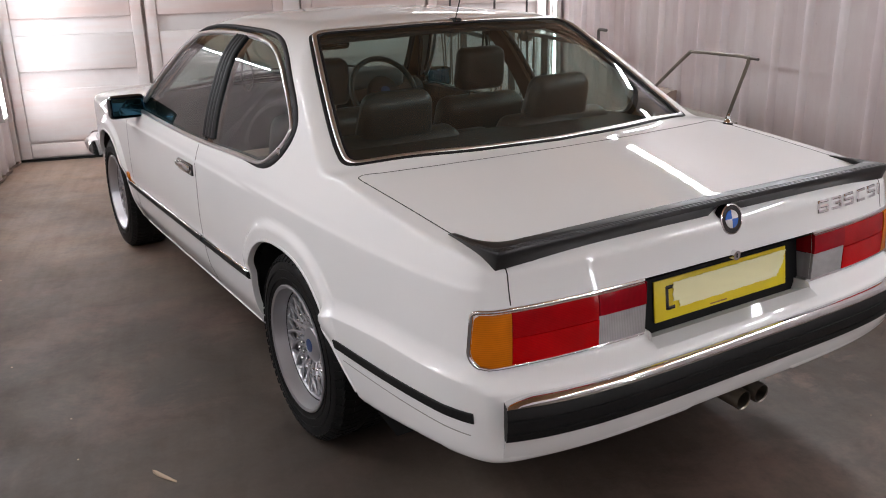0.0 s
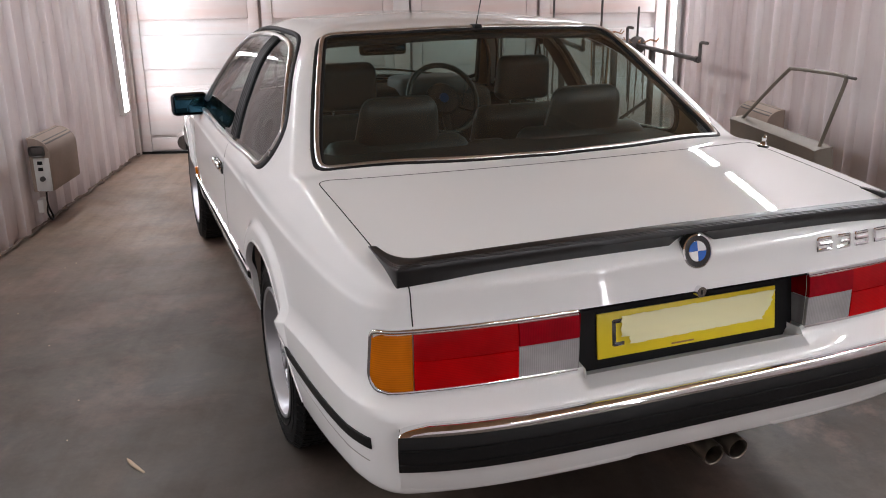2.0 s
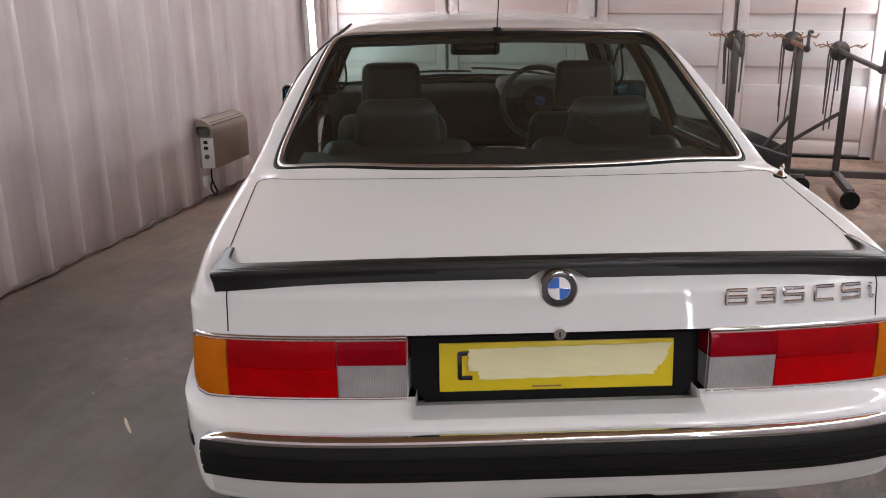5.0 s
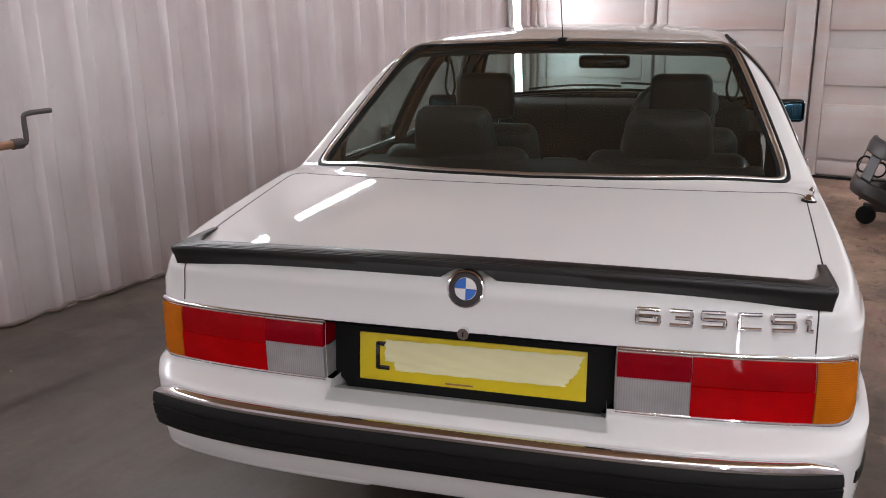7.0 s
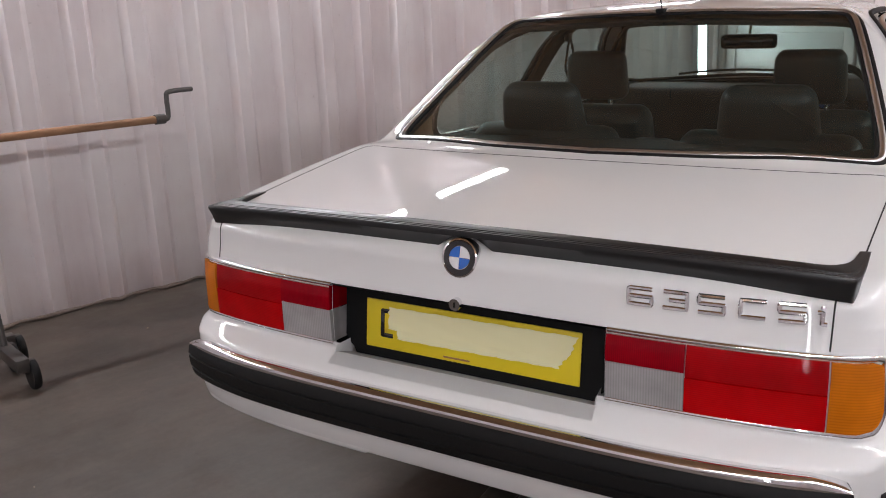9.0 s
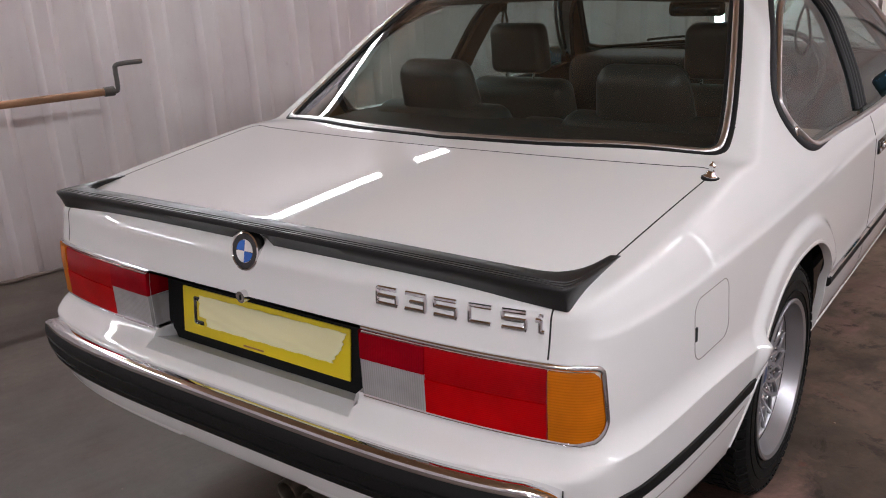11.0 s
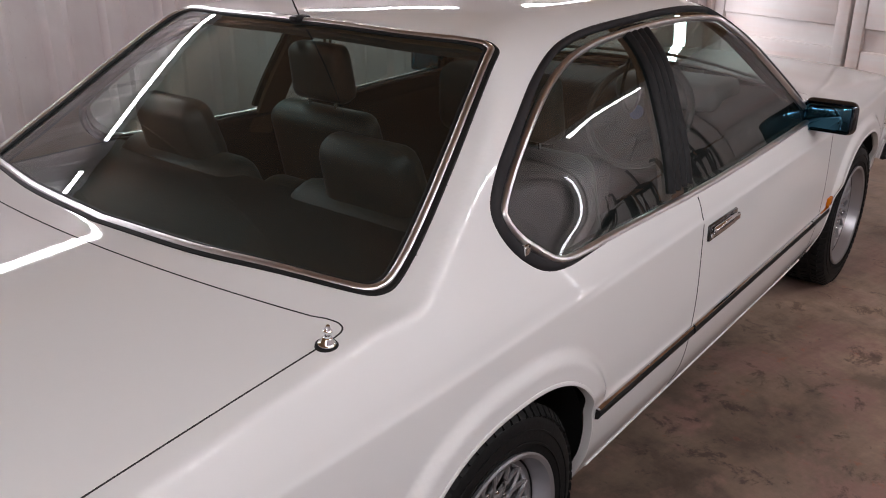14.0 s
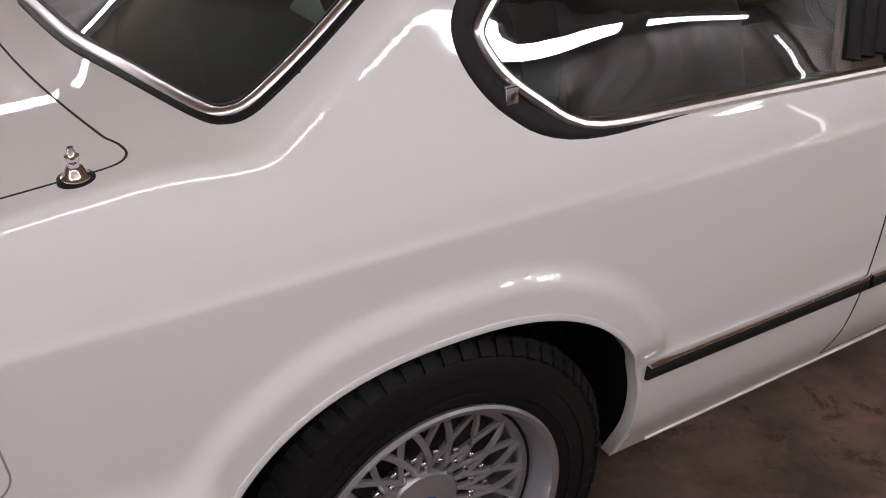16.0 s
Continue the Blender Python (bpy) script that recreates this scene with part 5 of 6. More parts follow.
def build_wheel(name, label):
    w = thing(name, "", "")
    for k in list(w.keys()):
        del w[k]
    w["label"] = label
    R = HUB
    prof = [(0.212, -0.095), (0.235, -0.104), (0.280, -0.106), (0.303, -0.096), (0.312, -0.080), (0.3155, -0.05), (0.3155, 0.05), (0.312, 0.080), (0.303, 0.096), (0.285, 0.104), (0.250, 0.108), (0.232, 0.106), (0.217, 0.098)]
    tyre = part("tyre", lathe(prof, 72, True), TYRE, w, "black road tyre")
    bm = bmesh.new()
    for i in range(64):
        t = 2 * math.pi * i / 64
        for a, tw in ((-0.068, 0.3), (-0.028, -0.25), (0.028, 0.25), (0.068, -0.3)):
            m = Matrix.Rotation(t, 4, "X") @ Matrix.Translation((a, 0, R - 0.001)) @ Matrix.Rotation(tw, 4, "Z")
            box(0.033, 0.022, 0.009, bm=bm, rot=m)
        for sgn in (-1, 1):
            m = Matrix.Rotation(t + 0.04, 4, "X") @ Matrix.Translation((sgn * 0.090, 0, 0.3055)) @ Matrix.Rotation(sgn * 0.75, 4, "Y")
            box(0.030, 0.021, 0.010, bm=bm, rot=m)
    part("tread", bm, TYRE, tyre, smooth=False)
    for r_, x_ in ((0.268, 0.1065), (0.240, 0.1078)):
        part("sidewall_ring", lathe([(r_ - 0.003, x_ - 0.002), (r_ - 0.002, x_ + 0.0022), (r_ + 0.002, x_ + 0.0018), (r_ + 0.003, x_ - 0.003)], 72, True), TYRE, tyre)
    rim_prof = [(0.190, -0.09), (0.190, 0.02), (0.200, 0.070), (0.206, 0.094), (0.2175, 0.100), (0.2185, 0.106), (0.214, 0.109), (0.205, 0.105), (0.198, 0.085), (0.186, 0.040), (0.176, 0.034), (0.172, 0.036), (0.168, 0.030), (0.168, -0.09)]
    rim = part("rim", lathe(rim_prof, 72, True), SATIN, w, "silver alloy rim with a deep polished lip")
    part("rim_ring", lathe([(0.171, 0.026), (0.170, 0.041), (0.160, 0.043), (0.155, 0.036), (0.155, 0.026)], 72, True), SATIN, rim, "", SEAT)
    # black ring added to stand for the shaded gap round the lattice
    part("rim_gap_shade", lathe([(0.1695, 0.030), (0.1745, 0.0415), (0.1705, 0.0425), (0.167, 0.030)], 72, True), RUBBER, rim, "", SEAT)
    bm = bmesh.new()
    n = 18
    for i in range(n):
        for sgn in (-1, 1):
            t0 = 2 * math.pi * i / n
            t1 = t0 + sgn * 2 * math.pi / n * 1.0
            pts = []
            for k in range(7):
                f = k / 6
                r_ = 0.058 + (0.163 - 0.058) * f
                t = t0 + (t1 - t0) * f
                pts.append((0.022 + 0.016 * f + 0.006 * math.sin(math.pi * f) + 0.001 * sgn, r_ * math.cos(t), r_ * math.sin(t)))
            tube(pts, 0.0056, 6, bm=bm)
    part("lattice_spokes", bm, SATIN, rim, "fine silver cross-spoke lattice", SEAT)
    bm = bmesh.new()
    for i in range(18):
        t = 2 * math.pi * i / n
        for r_, x_ in ((0.078, 0.029), (0.098, 0.034)):
            tt = t + (math.pi / n if r_ > 0.09 else 0)
            box(0.012, 0.011, 0.008, (0, 0, 0), 0.002, 1, bm=bm, rot=Matrix.Rotation(tt, 4, "X") @ Matrix.Translation((x_, 0, r_)))
    part("rim_bolts", bm, CHROME, rim, "ring of small bright bolts", SEAT)
    part("brake_disc", lathe([(0.165, -0.02), (0.165, -0.01), (0.06, -0.01)], 48), STEEL, w)
    hub = part("hub_cap", lathe([(0.060, -0.01), (0.060, 0.020), (0.053, 0.031), (0.036, 0.036), (0.032, 0.038), (0.004, 0.0385)], 36), SATIN, w, "silver hub cap with blue centre", SEAT)
    part("hub_badge", lathe([(0.021, 0.037), (0.020, 0.0405), (0.003, 0.041)], 28), HUBBLUE, hub)
    return w


wheel = build_wheel("wheel", "silver cross-spoke alloy wheel with black tyre")
wheel.parent = car
wheel.matrix_basis = pose(0.735, AXLE_R, HUB, 0, 0, 0)
for x, y, rz in ((-0.735, AXLE_R, 180), (0.735, AXLE_F, 0), (-0.735, AXLE_F, 180)):
    w2 = copy_thing(wheel, pose(x, y, HUB, 25, 0, rz))
    w2.parent = car


# ---- cabin ----
def cushion(sx, sy, sz, at, r, rot=None, squash=0.0):
    bm = box(sx, sy, sz, (0, 0, 0), r, 4)
    for v in bm.verts:
        f = 1 - squash * max(0, v.co.z / sz + 0.5)
        v.co.x *= f
    bmesh.ops.transform(bm, matrix=Matrix.Translation(at) @ (rot or Matrix()), verts=bm.verts)
    return bm


def front_seat(x):
    seat = part("front_seat", cushion(0.50, 0.52, 0.18, (x, 2.10, 0.43), 0.06), LEATHER, car, "dark leather front seat")
    part("backrest", cushion(0.50, 0.13, 0.58, (x, 1.80, 0.69), 0.055, Matrix.Rotation(radians(14), 4, "X"), 0.14), LEATHER, seat)
    part("headrest", cushion(0.245, 0.09, 0.185, (x, 1.745, 1.085), 0.035, Matrix.Rotation(radians(8), 4, "X"), 0.08), LEATHER, seat)
    for k in (-0.06, 0.06):
        part("headrest_post", rod((x + k, 1.74, 0.93), (x + k, 1.745, 1.02), 0.006), CHROME, seat)


def rear_seat(x):
    seat = part("rear_seat", cushion(0.56, 0.45, 0.16, (x, 1.50, 0.45), 0.06), LEATHER, car, "dark leather rear seat")
    part("backrest", cushion(0.58, 0.14, 0.52, (x, 1.255, 0.72), 0.06, Matrix.Rotation(radians(20), 4, "X"), 0.10), LEATHER, seat)
    part("headrest", cushion(0.31, 0.10, 0.20, (x, 1.18, 1.015), 0.05, Matrix.Rotation(radians(16), 4, "X"), 0.16), LEATHER, seat)


for x in (-0.375, 0.395):
    front_seat(x)
for x in (-0.35, 0.37):
    rear_seat(x)
part("parcel_shelf", box(1.34, 0.44, 0.02, (0, 0.965, 0.925), 0.006), CABIN, car, "dark parcel shelf")
part("centre_armrest", cushion(0.16, 0.10, 0.34, (0.01, 1.24, 0.76), 0.04), LEATHER, car)
part("cabin_floor", box(1.4, 2.4, 0.03, (0, 2.0, 0.33)), CABIN, car)
dash = part("dashboard", cushion(1.42, 0.42, 0.30, (0, 2.93, 0.79), 0.07), CABIN, car, "black dashboard")
part("instrument_hood", cushion(0.40, 0.24, 0.10, (0.36, 2.83, 0.945), 0.035), DASHGREY, dash, "grey instrument hood")
part("centre_console", cushion(0.24, 0.9, 0.26, (0.0, 2.40, 0.52), 0.04), CABIN, car)
sw = Matrix.Translation((0.345, 2.56, 0.90)) @ Matrix.Rotation(radians(62), 4, "X")
bm = tube([(0.185 * math.cos(2 * math.pi * i / 40), 0.185 * math.sin(2 * math.pi * i / 40), 0) for i in range(40)], 0.014, 8, True)
steer = part("steering_wheel", bm, LEATHER, car, "black leather steering wheel", sw)
boss = part("steering_boss", lathe([(0.088, -0.03), (0.090, -0.002), (0.078, 0.012), (0.045, 0.017), (0.004, 0.018)], 32, axis="Z"), CABIN, steer, "broad padded wheel boss")
part("boss_badge", lathe([(0.026, 0.014), (0.025, 0.021), (0.003, 0.0215)], 28, axis="Z"), HUBBLUE, boss, "small round blue badge")
for a in (200, 340, 90 + 180):
    t = radians(a)
    part("steering_spoke", box(0.14, 0.042, 0.014, (0.11 * math.cos(t), 0.11 * math.sin(t), -0.004), 0.004, rot=Matrix.Rotation(t, 4, "Z")), PLASTIC, steer)
mirror = part("interior_mirror", box(0.24, 0.035, 0.062, (0.02, 2.53, 1.168), 0.018, 3), PLASTIC, car, "black rear-view mirror")
part("mirror_stem", rod((0.02, 2.545, 1.185), (0.02, 2.59, 1.30), 0.006), CHROME, mirror)
part("mirror_face", box(0.22, 0.004, 0.048, (0.02, 2.5105, 1.168), 0.012, 2), MIRRORBLUE, mirror)
for s in (-1, 1):
    mx = s * 0.59
    pts = [(mx, 1.985, 1.215), (mx - s * 0.018, 1.98, 1.15), (mx - s * 0.022, 1.98, 1.09), (mx, 1.985, 1.05), (mx + s * 0.022, 1.99, 1.09), (mx + s * 0.016, 1.99, 1.15)]
    part("seat_belt", tube(spline(pts, 4, True), 0.005, 6, True), CABIN, car, "dark looped seat belt")
    part("belt_guide", box(0.02, 0.05, 0.04, (s * 0.598, 1.985, 1.222), 0.008), PLASTIC, car)
for x0, x1, y0, y1 in ((-0.45, 0.05, 3.20, 3.235), (0.05, 0.55, 3.19, 3.225)):
    p_ = on_top(np.linspace(x0, x1, 12), np.linspace(y0 - 0.12 * x0 * x0, y1 - 0.2 * x1 * x1, 12) - 0.05)
    nn_ = normal(p_)
    part("wiper", tube([tuple(q) for q in p_ + nn_ * 0.02], 0.006, 6), PLASTIC, car, "black windscreen wiper")

# front bumper, grille and lamps at the far end of the car
fx = np.linspace(-0.77, 0.77, 41)
fb = [(x, 4.665 - 0.19 * (abs(x) / 0.79) ** 4, 0.50) for x in fx]
part("front_bumper", tube(fb, 0.055, 10), CHROME, car, "chrome front bumper")
for s in (-1, 1):
    part("bumper_end", tube([(s * 0.77, 4.48, 0.50), (s * 0.82, 4.36, 0.50), (s * 0.832, 4.16, 0.50)], 0.05, 10), CHROME, car)
    for x in (0.42, 0.60):
        part("headlamp", lathe([(0.075, -0.03), (0.075, 0.012), (0.06, 0.024), (0.005, 0.03)], 28, axis="Y"), CHROME, car, "round headlamp", Matrix.Translation((s * x, 4.585 - 0.14 * (x / 0.8) ** 4, 0.66)))
part("grille", box(0.5, 0.03, 0.14, (0, 4.61, 0.66), 0.02), PLASTIC, car)


# ---- things in the room ----
def at_room(u, v, z, rz=0.0):
    return ROOM @ pose(u, v, z, 0, 0, rz)


def wall_heater(m, label):
    """A convector: a box with a rounded louvred top, a switch panel at its end and a flex with plug below. Local x points off the wall, local y along it."""
    h = thing("wall_heater", label, "heater", "convector heaters", m)
    bm = bmesh.new()
    prof = [(0.0, 0.0), (0.115, 0.0), (0.122, 0.012), (0.125, 0.235), (0.121, 0.262), (0.110, 0.288), (0.093, 0.309), (0.070, 0.326), (0.042, 0.338), (0.0, 0.342)]
    la = [bm.verts.new((x, -0.255, z)) for x, z in prof]
    lb = [bm.verts.new((x, 0.255, z)) for x, z in prof]
    for i in range(len(prof)):
        j = (i + 1) % len(prof)
        bm.faces.new((la[i], la[j], lb[j], lb[i]))
    bm.faces.new(la), bm.faces.new(lb)
    part("casing", bm, HEATER, h, "brown-grey enamelled casing")
    for k in range(5):
        part("louvre", box(0.010, 0.47, 0.004, (0.1015 - 0.0185 * k, 0, 0.3005 + 0.0150 * k - 0.0014 * k * k), 0.001, 1, rot=Matrix.Rotation(radians(48 - 9 * k), 4, "Y")), STEEL, h)
    part("end_panel", box(0.096, 0.006, 0.212, (0.070, -0.258, 0.110), 0.004), HEATERWHITE, h, "white control panel")
    part("vent_cap", box(0.094, 0.008, 0.070, (0.052, -0.258, 0.258), 0.02, 3), STEEL, h)
    part("knob", rod((0.068, -0.261, 0.085), (0.068, -0.277, 0.085), 0.016, 16), STEEL, h)
    for z in (0.145, 0.185):
        part("rocker_switch", box(0.03, 0.008, 0.022, (0.062, -0.263, z), 0.002), RUBBER, h)
    part("flex", tube(spline([(0.05, -0.19, 0.0), (0.05, -0.20, -0.07), (0.045, -0.17, -0.13), (0.05, -0.14, -0.19), (0.06, -0.19, -0.2), (0.05, -0.22, -0.15), (0.04, -0.18, -0.10)], 6), 0.006, 6), RUBBER, h)
    part("plug_socket", box(0.04, 0.085, 0.085, (0.02, -0.20, -0.10), 0.008), HEATERWHITE, h)
    return h


wall_heater(at_room(0.0, -2.215, 0.235), "brown-grey convector heater hung on the corrugated wall")
wall_heater(at_room(WIDTH, -2.07, 0.28, 180), "brown-grey convector heater on the wall behind a spare car door")


def crank(parent, base, way, up):
    """A cranked handle at the end of a bar."""
    b, w, u_ = Vector(base), Vector(way).normalized(), Vector(up)
    pts = [b, b + w * 0.03, b + w * 0.035 + u_ * 0.04, b + w * 0.035 + u_ * 0.09, b + w * 0.05 + u_ * 0.115, b + w * 0.16 + u_ * 0.118]
    part("crank_handle", tube([tuple(p) for p in spline([tuple(p) for p in pts], 4)], 0.011, 8), STEEL, parent, "bent steel crank handle")
    part("collar", rod(tuple(b - w * 0.03), tuple(b + w * 0.015), 0.022, 12), STEEL, parent)


def paint_stand(m, label, arm=0.62, rusty=True, seed=1, rods=7, top=1.03, reach=0.14, half=0.45, fore=0.58):
    """A trolley for painting loose panels: a wheeled foot, an upright, a turning arm with a crank, and a spider of hooked rods."""
    rnd = random.Random(seed)
    s = thing("panel_stand", label, "stand", "panel painting stands", m)
    mat = RUST if rusty else STEEL
    part("foot_bar", box(0.05, 2 * half + 0.05, 0.05, (0, 0, 0.11), 0.004), STEEL, s)
    part("foot_bar", box(fore + 0.04, 0.05, 0.05, (fore / 2, 0.2, 0.11), 0.004), STEEL, s)
    part("upright", box(0.045, 0.045, top - 0.11, (0, 0.2, top / 2 + 0.055), 0.004), STEEL, s)
    part("brace", rod((0, 0.2 - half, 0.13), (0, 0.18, 0.55), 0.014), STEEL, s)
    for x, y in ((0, -half), (0, half), (fore, 0.2)):
        c_ = part("castor", lathe([(0.058, -0.014), (0.062, -0.006), (0.062, 0.006), (0.058, 0.014)], 24), RUBBER, s, "", Matrix.Translation((x + 0.035, y, 0.062)))
        part("castor_fork", box(0.05, 0.03, 0.05, (x + 0.02, y, 0.10), 0.006), STEEL, s)
    part("arm", rod((-arm, 0.2, top), (reach, 0.2, top), 0.017, 12), mat, s, "rusty turning arm")
    crank(s, (reach, 0.2, top), (1, 0, 0), (0, 0, 1))
    part("hub_disc", lathe([(0.065, -0.03), (0.072, -0.018), (0.072, 0.018), (0.055, 0.035), (0.02, 0.04)], 24), STEEL, s, "dark steel hub disc", Matrix.Translation((-arm, 0.2, top)))
    part("spindle", rod((-arm, 0.2, top - 0.05), (-arm + 0.01, 0.2, top + 0.31), 0.009), STEEL, s)
    for k in range(rods):
        a = 2 * math.pi * k / rods + rnd.uniform(-0.2, 0.2)
        x, y = -arm + 0.055 * math.cos(a), 0.2 + 0.06 * math.sin(a)
        l_ = rnd.uniform(0.30, 0.62)
        part("hanging_rod", tube([(x, y, top + 0.01), (x + 0.012 * math.cos(a), y + 0.012 * math.sin(a), top - 0.03), (x + rnd.uniform(-0.02, 0.02), y + rnd.uniform(-0.02, 0.02), top - l_)], 0.006, 6), mat if k % 2 else STEEL, s)
        part("hook", tube([(x, y, top + 0.02), (x + 0.06 * math.cos(a), y + 0.06 * math.sin(a), top + 0.045), (x + 0.11 * math.cos(a), y + 0.11 * math.sin(a), top + 0.03), (x + 0.13 * math.cos(a), y + 0.13 * math.sin(a), top + 0.055)], 0.005, 5), RUST, s)
    return s


paint_stand(at_room(4.16, -1.15, 0, -90), "dark steel panel painting stand with hooked rods and crank", arm=0.42, seed=1, rusty=False, top=0.95, reach=1.0, half=0.62)
paint_stand(at_room(3.80, -1.35, 0, -90), "rusty panel painting stand with hooked rods beside the container doors", arm=0.42, seed=2, top=1.03, reach=0.3, fore=0.3, half=0.3)
paint_stand(at_room(3.38, -1.42, 0, -92), "dark steel panel painting stand with bundle of rods", arm=0.42, seed=3, rusty=False, top=1.04, reach=0.75, fore=0.05, half=0.2)
paint_stand(at_room(0.70, -6.40, 0, 90), "rusty panel painting stand beside the corrugated wall", arm=0.4, seed=5, top=0.93, reach=0.82, half=0.12, fore=0.05)


def car_door(m):
    """A loose car door: skin, window frame, edge and lock plate. Local y runs along the door, z up, x out of its face."""
    d = thing("loose_car_door", "olive-grey loose car door leaning against the corrugated wall", "car door", at=m)
    bm = bmesh.new()
    out = spline([(-0.595, 0.03), (-0.56, 0.006), (-0.3, 0.0), (0.3, 0.0), (0.50, 0.008), (0.54, 0.04), (0.55, 0.3), (0.545, 0.565), (0.525, 0.595), (0.3, 0.60), (-0.3, 0.60), (-0.585, 0.596), (-0.605, 0.57), (-0.61, 0.3)], 3, True)
    fr, bk, md = [], [], []
    for y, z in out:
        fr.append(bm.verts.new((0.05, y * 0.985, 0.30 + (z - 0.30) * 0.975)))
        md.append(bm.verts.new((0.035, y, z)))
        bk.append(bm.verts.new((-0.05, y * 0.98, z)))
    n = len(out)
    for a, b in ((fr, md), (md, bk)):
        for i in range(n):
            bm.faces.new((a[i], a[(i + 1) % n], b[(i + 1) % n], b[i]))
    bm.faces.new(fr), bm.faces.new(bk)
    part("door_skin", bm, GREYPRIMER, d, "olive-grey painted door skin")
    part("swage_line", box(0.012, 0.98, 0.02, (0.052, 0.0, 0.40), 0.005), GREYPRIMER, d)
    part("lower_strip", box(0.014, 0.98, 0.035, (0.052, 0.0, 0.20), 0.005), RUBBER, d)
    part("window_frame", tube(spline([(0.0, -0.54, 0.58), (-0.03, -0.28, 0.76), (-0.06, 0.0, 0.94), (-0.07, 0.05, 0.958), (-0.07, 0.35, 0.97), (-0.07, 0.60, 0.975), (-0.065, 0.635, 0.955), (-0.04, 0.57, 0.80), (0.0, 0.48, 0.58)], 5), 0.0105, 8), GREYPRIMER, d, "bare window frame")
    part("frame_lug", rod((-0.07, 0.62, 0.972), (-0.07, 0.72, 0.972), 0.008), STEEL, d)
    hnd = part("handle_recess", box(0.008, 0.075, 0.085, (0.052, 0.02, 0.46), 0.012, 3), RUBBER, d)
    part("handle_mark", box(0.006, 0.05, 0.05, (0.056, 0.02, 0.46), 0.015, 3), STEEL, hnd)
    return d


car_door(at_room(4.60, -3.09, 0.02, 180) @ pose(0, 0, 0, 0, 7, 0))


def bumper_cover(m, bars, bend):
    """A loose bumper skin: stiff mouldings joined round open apertures, bent back at both ends. Local x runs along it, z up, y out."""
    b = thing("bumper_cover", "dark grey plastic bumper cover lying on the floor", "bumper", "loose bumper covers", m)

    def out(x, o):
        return -(abs(x / 0.8) ** 3) * bend + o * (1 - 0.35 * abs(x / 0.8))

    def moulded(name, xa, xb, prof, mat, label=""):
        bm = bmesh.new()
        rows = []
        for x in np.linspace(xa, xb, max(3, int((xb - xa) / 0.05))):
            rows.append([bm.verts.new((x, out(x, o), z)) for o, z in prof])
        for p, q in zip(rows, rows[1:]):
            for k in range(len(prof) - 1):
                bm.faces.new((p[k], q[k], q[k + 1], p[k + 1]))
        bmesh.ops.recalc_face_normals(bm, faces=bm.faces)
        bmesh.ops.solidify(bm, geom=bm.faces, thickness=0.006)
        return part(name, bm, mat, b, label)
    moulded("upper_moulding", -0.8, 0.8, [(0.0, 0.52), (0.075, 0.505), (0.10, 0.46), (0.092, 0.385), (0.06, 0.375)], DARKCOVER, "dark grey upper moulding")
    moulded("lower_moulding", -0.78, 0.78, [(0.05, 0.15), (0.07, 0.14), (0.075, 0.05), (0.03, 0.0), (-0.04, 0.0)], DARKCOVER)
    for xa, xb in bars:
        moulded("upright_moulding", xa, xb, [(0.055, 0.385), (0.085, 0.37), (0.088, 0.17), (0.05, 0.14)], DARKCOVER)
    for s_ in (-1, 1):
        ring_ = [(s_ * 0.56 + 0.075 * math.cos(t), out(0.56, 0.05), 0.265 + 0.07 * math.sin(t)) for t in [2 * math.pi * k / 24 for k in range(24)]]
        part("fog_lamp_frame", tube(ring_, 0.010, 6, True), RUBBER, b)
    part("inner_beam", box(1.0, 0.05, 0.07, (0, -0.06, 0.43), 0.012), RUBBER, b)
    return b


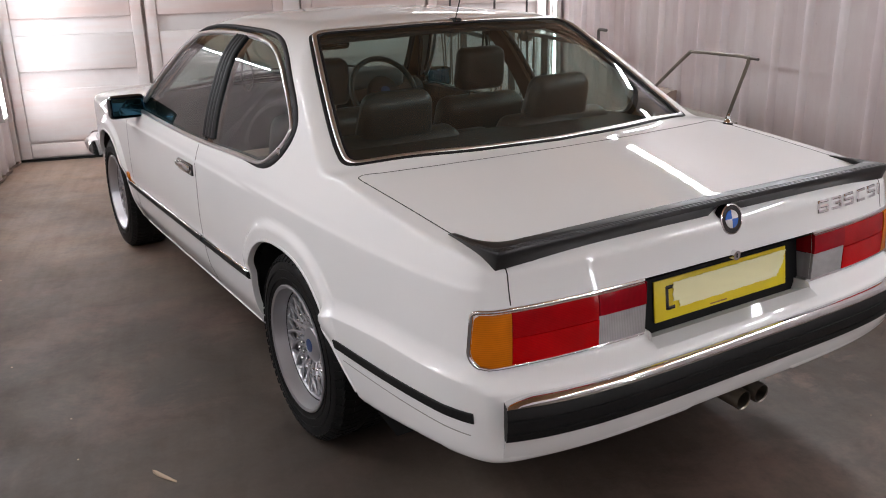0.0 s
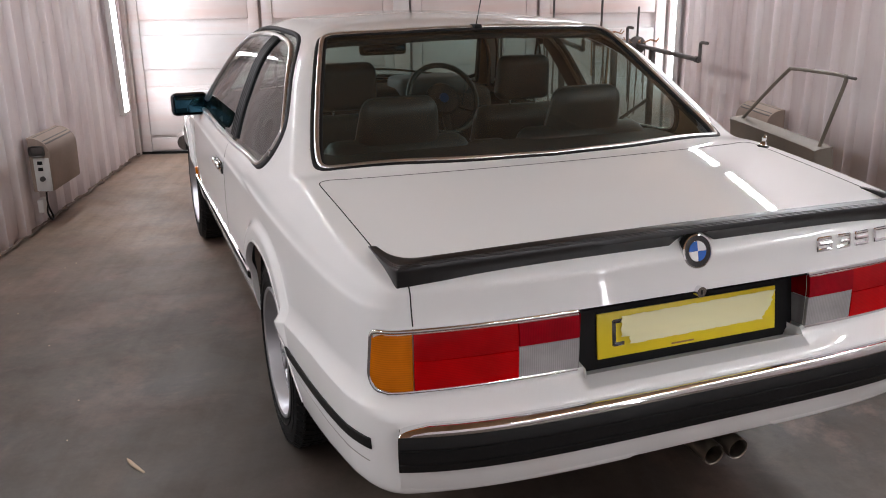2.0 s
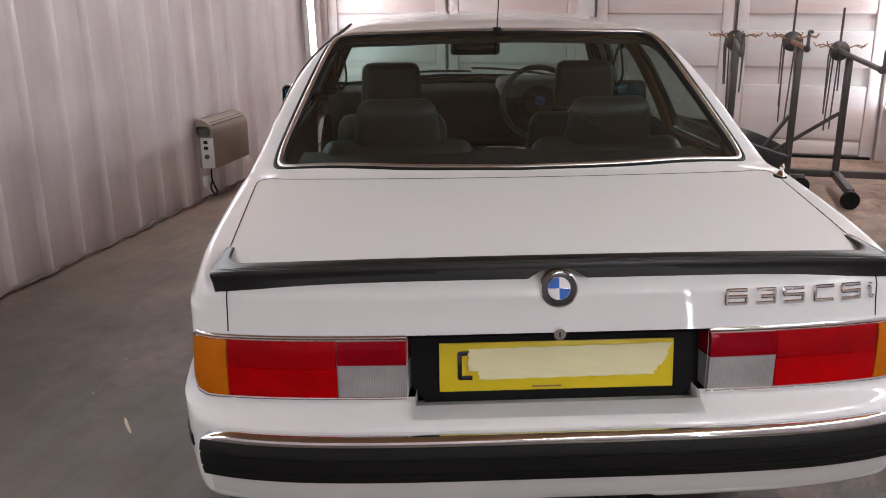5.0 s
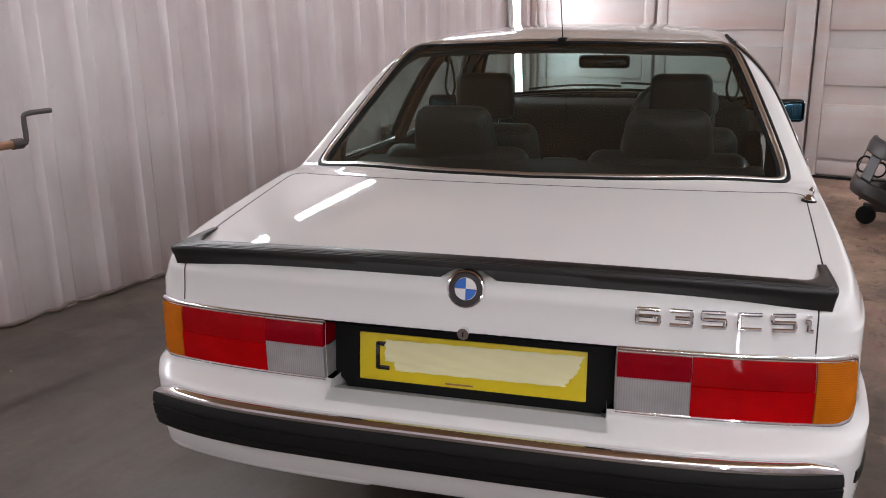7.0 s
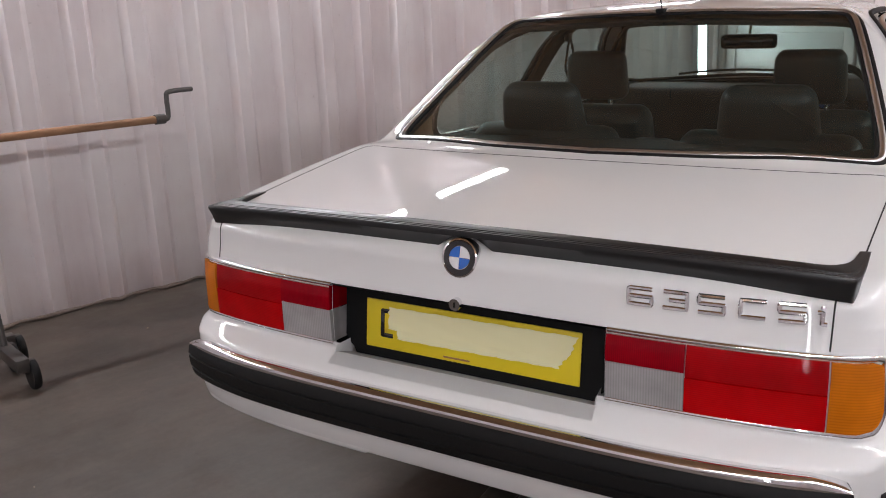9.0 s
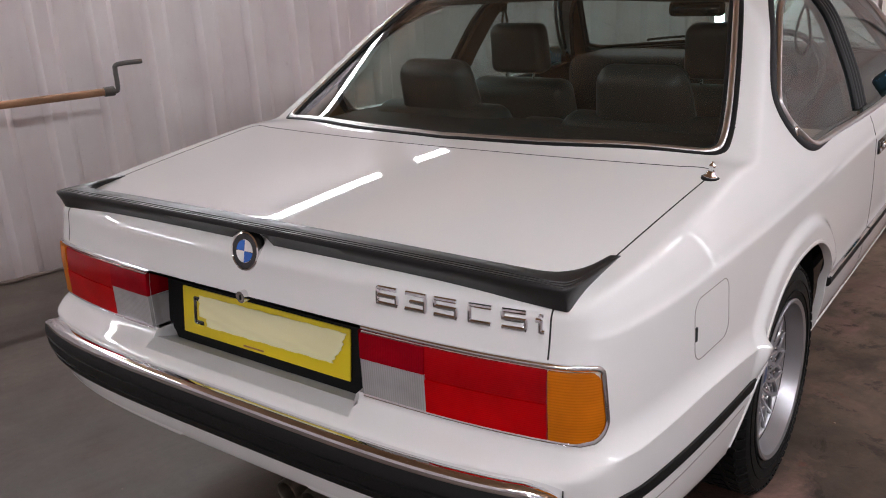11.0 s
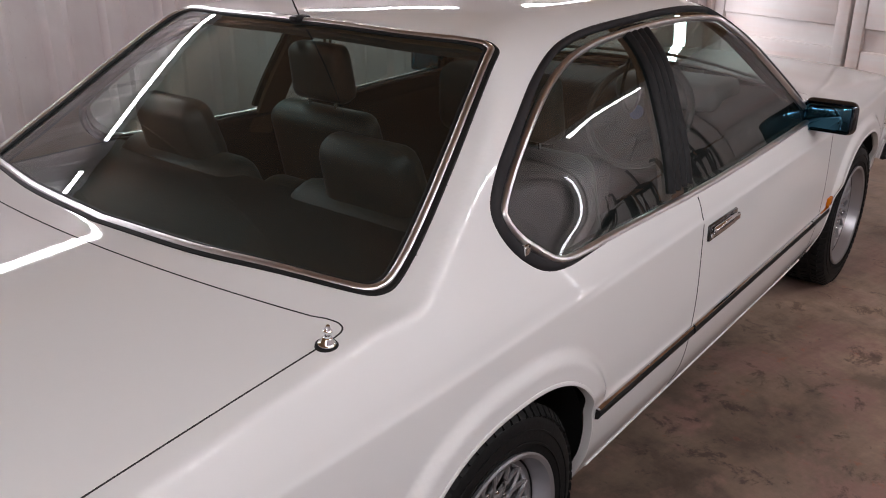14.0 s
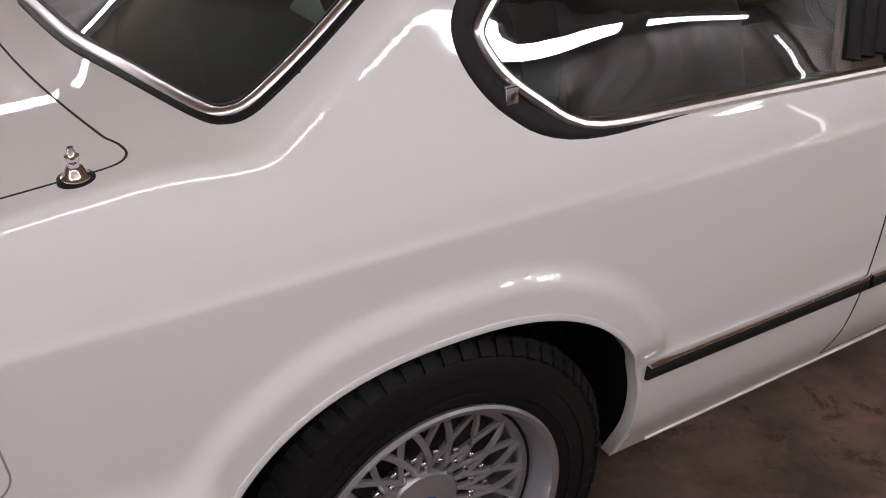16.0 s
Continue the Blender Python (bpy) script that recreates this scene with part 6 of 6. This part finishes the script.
bumper_cover(at_room(3.32, -1.55, 0.0, 152) @ pose(0, 0, 0.12, 14, -14, 0) @ Matrix.Diagonal((0.62, 0.8, 0.74, 1)), ((-0.8, -0.66), (-0.46, -0.3), (0.3, 0.46), (0.66, 0.8)), 0.40)
bumper_cover(at_room(3.44, -1.25, 0.0, 165) @ pose(0, 0, 0.10, 24, -8, 0) @ Matrix.Diagonal((0.60, 0.8, 0.74, 1)), ((-0.78, -0.6), (-0.1, 0.1), (0.6, 0.78)), 0.46)

# torn paper and crumbs on the floor
bm = bmesh.new()
pts = [(-0.055, -0.010), (0.05, -0.016), (0.062, -0.004), (0.03, 0.012), (-0.02, 0.010), (-0.058, 0.006)]
lo = [bm.verts.new((x, y, 0.0015)) for x, y in pts]
hi = [bm.verts.new((x, y, 0.004 + 0.012 * max(0, x) / 0.06)) for x, y in pts]
bm.faces.new(lo), bm.faces.new(hi)
for i in range(6):
    bm.faces.new((lo[i], lo[(i + 1) % 6], hi[(i + 1) % 6], hi[i]))
scrap = part("paper_scrap", bm, PAPER, None, "", pose(-1.318, 1.02, 0.0, 0, 0, 118) @ Matrix.Diagonal((0.90, 0.40, 0.8, 1)), smooth=False)
tagged(scrap, "torn scrap of brown paper on the concrete floor", "paper")
rnd = random.Random(11)
bm = bmesh.new()
for _ in range(60):
    u_, v_ = rnd.uniform(0.1, 4.8), rnd.uniform(-8.5, -0.3)
    s_ = rnd.uniform(0.0015, 0.0045)
    box(s_ * 1.6, s_, s_ * 0.5, (u_, v_, s_ * 0.2), bm=bm, rot=Matrix.Rotation(rnd.uniform(0, 3), 4, "Z"))
grit = part("floor_grit", bm, PAPER, None, "", ROOM, smooth=False)
tagged(grit, "scattered crumbs of pale debris on the concrete floor", "debris", kind="stuff")
# sealing compound and dirt along the foot of the walls
bm = bmesh.new()
pts = [(0.012 + rnd.uniform(-0.012, 0.018), -0.06 * i, 0.010 + rnd.uniform(0, 0.012)) for i in range(190)]
tube(pts, 0.008, 6, bm=bm, taper=[rnd.uniform(0.6, 1.5) for _ in pts])
seal = part("wall_foot_sealant", bm, SEALANT, None, "", ROOM)
tagged(seal, "dirty lumpy sealant along the foot of the wall", "sealant", kind="structure")
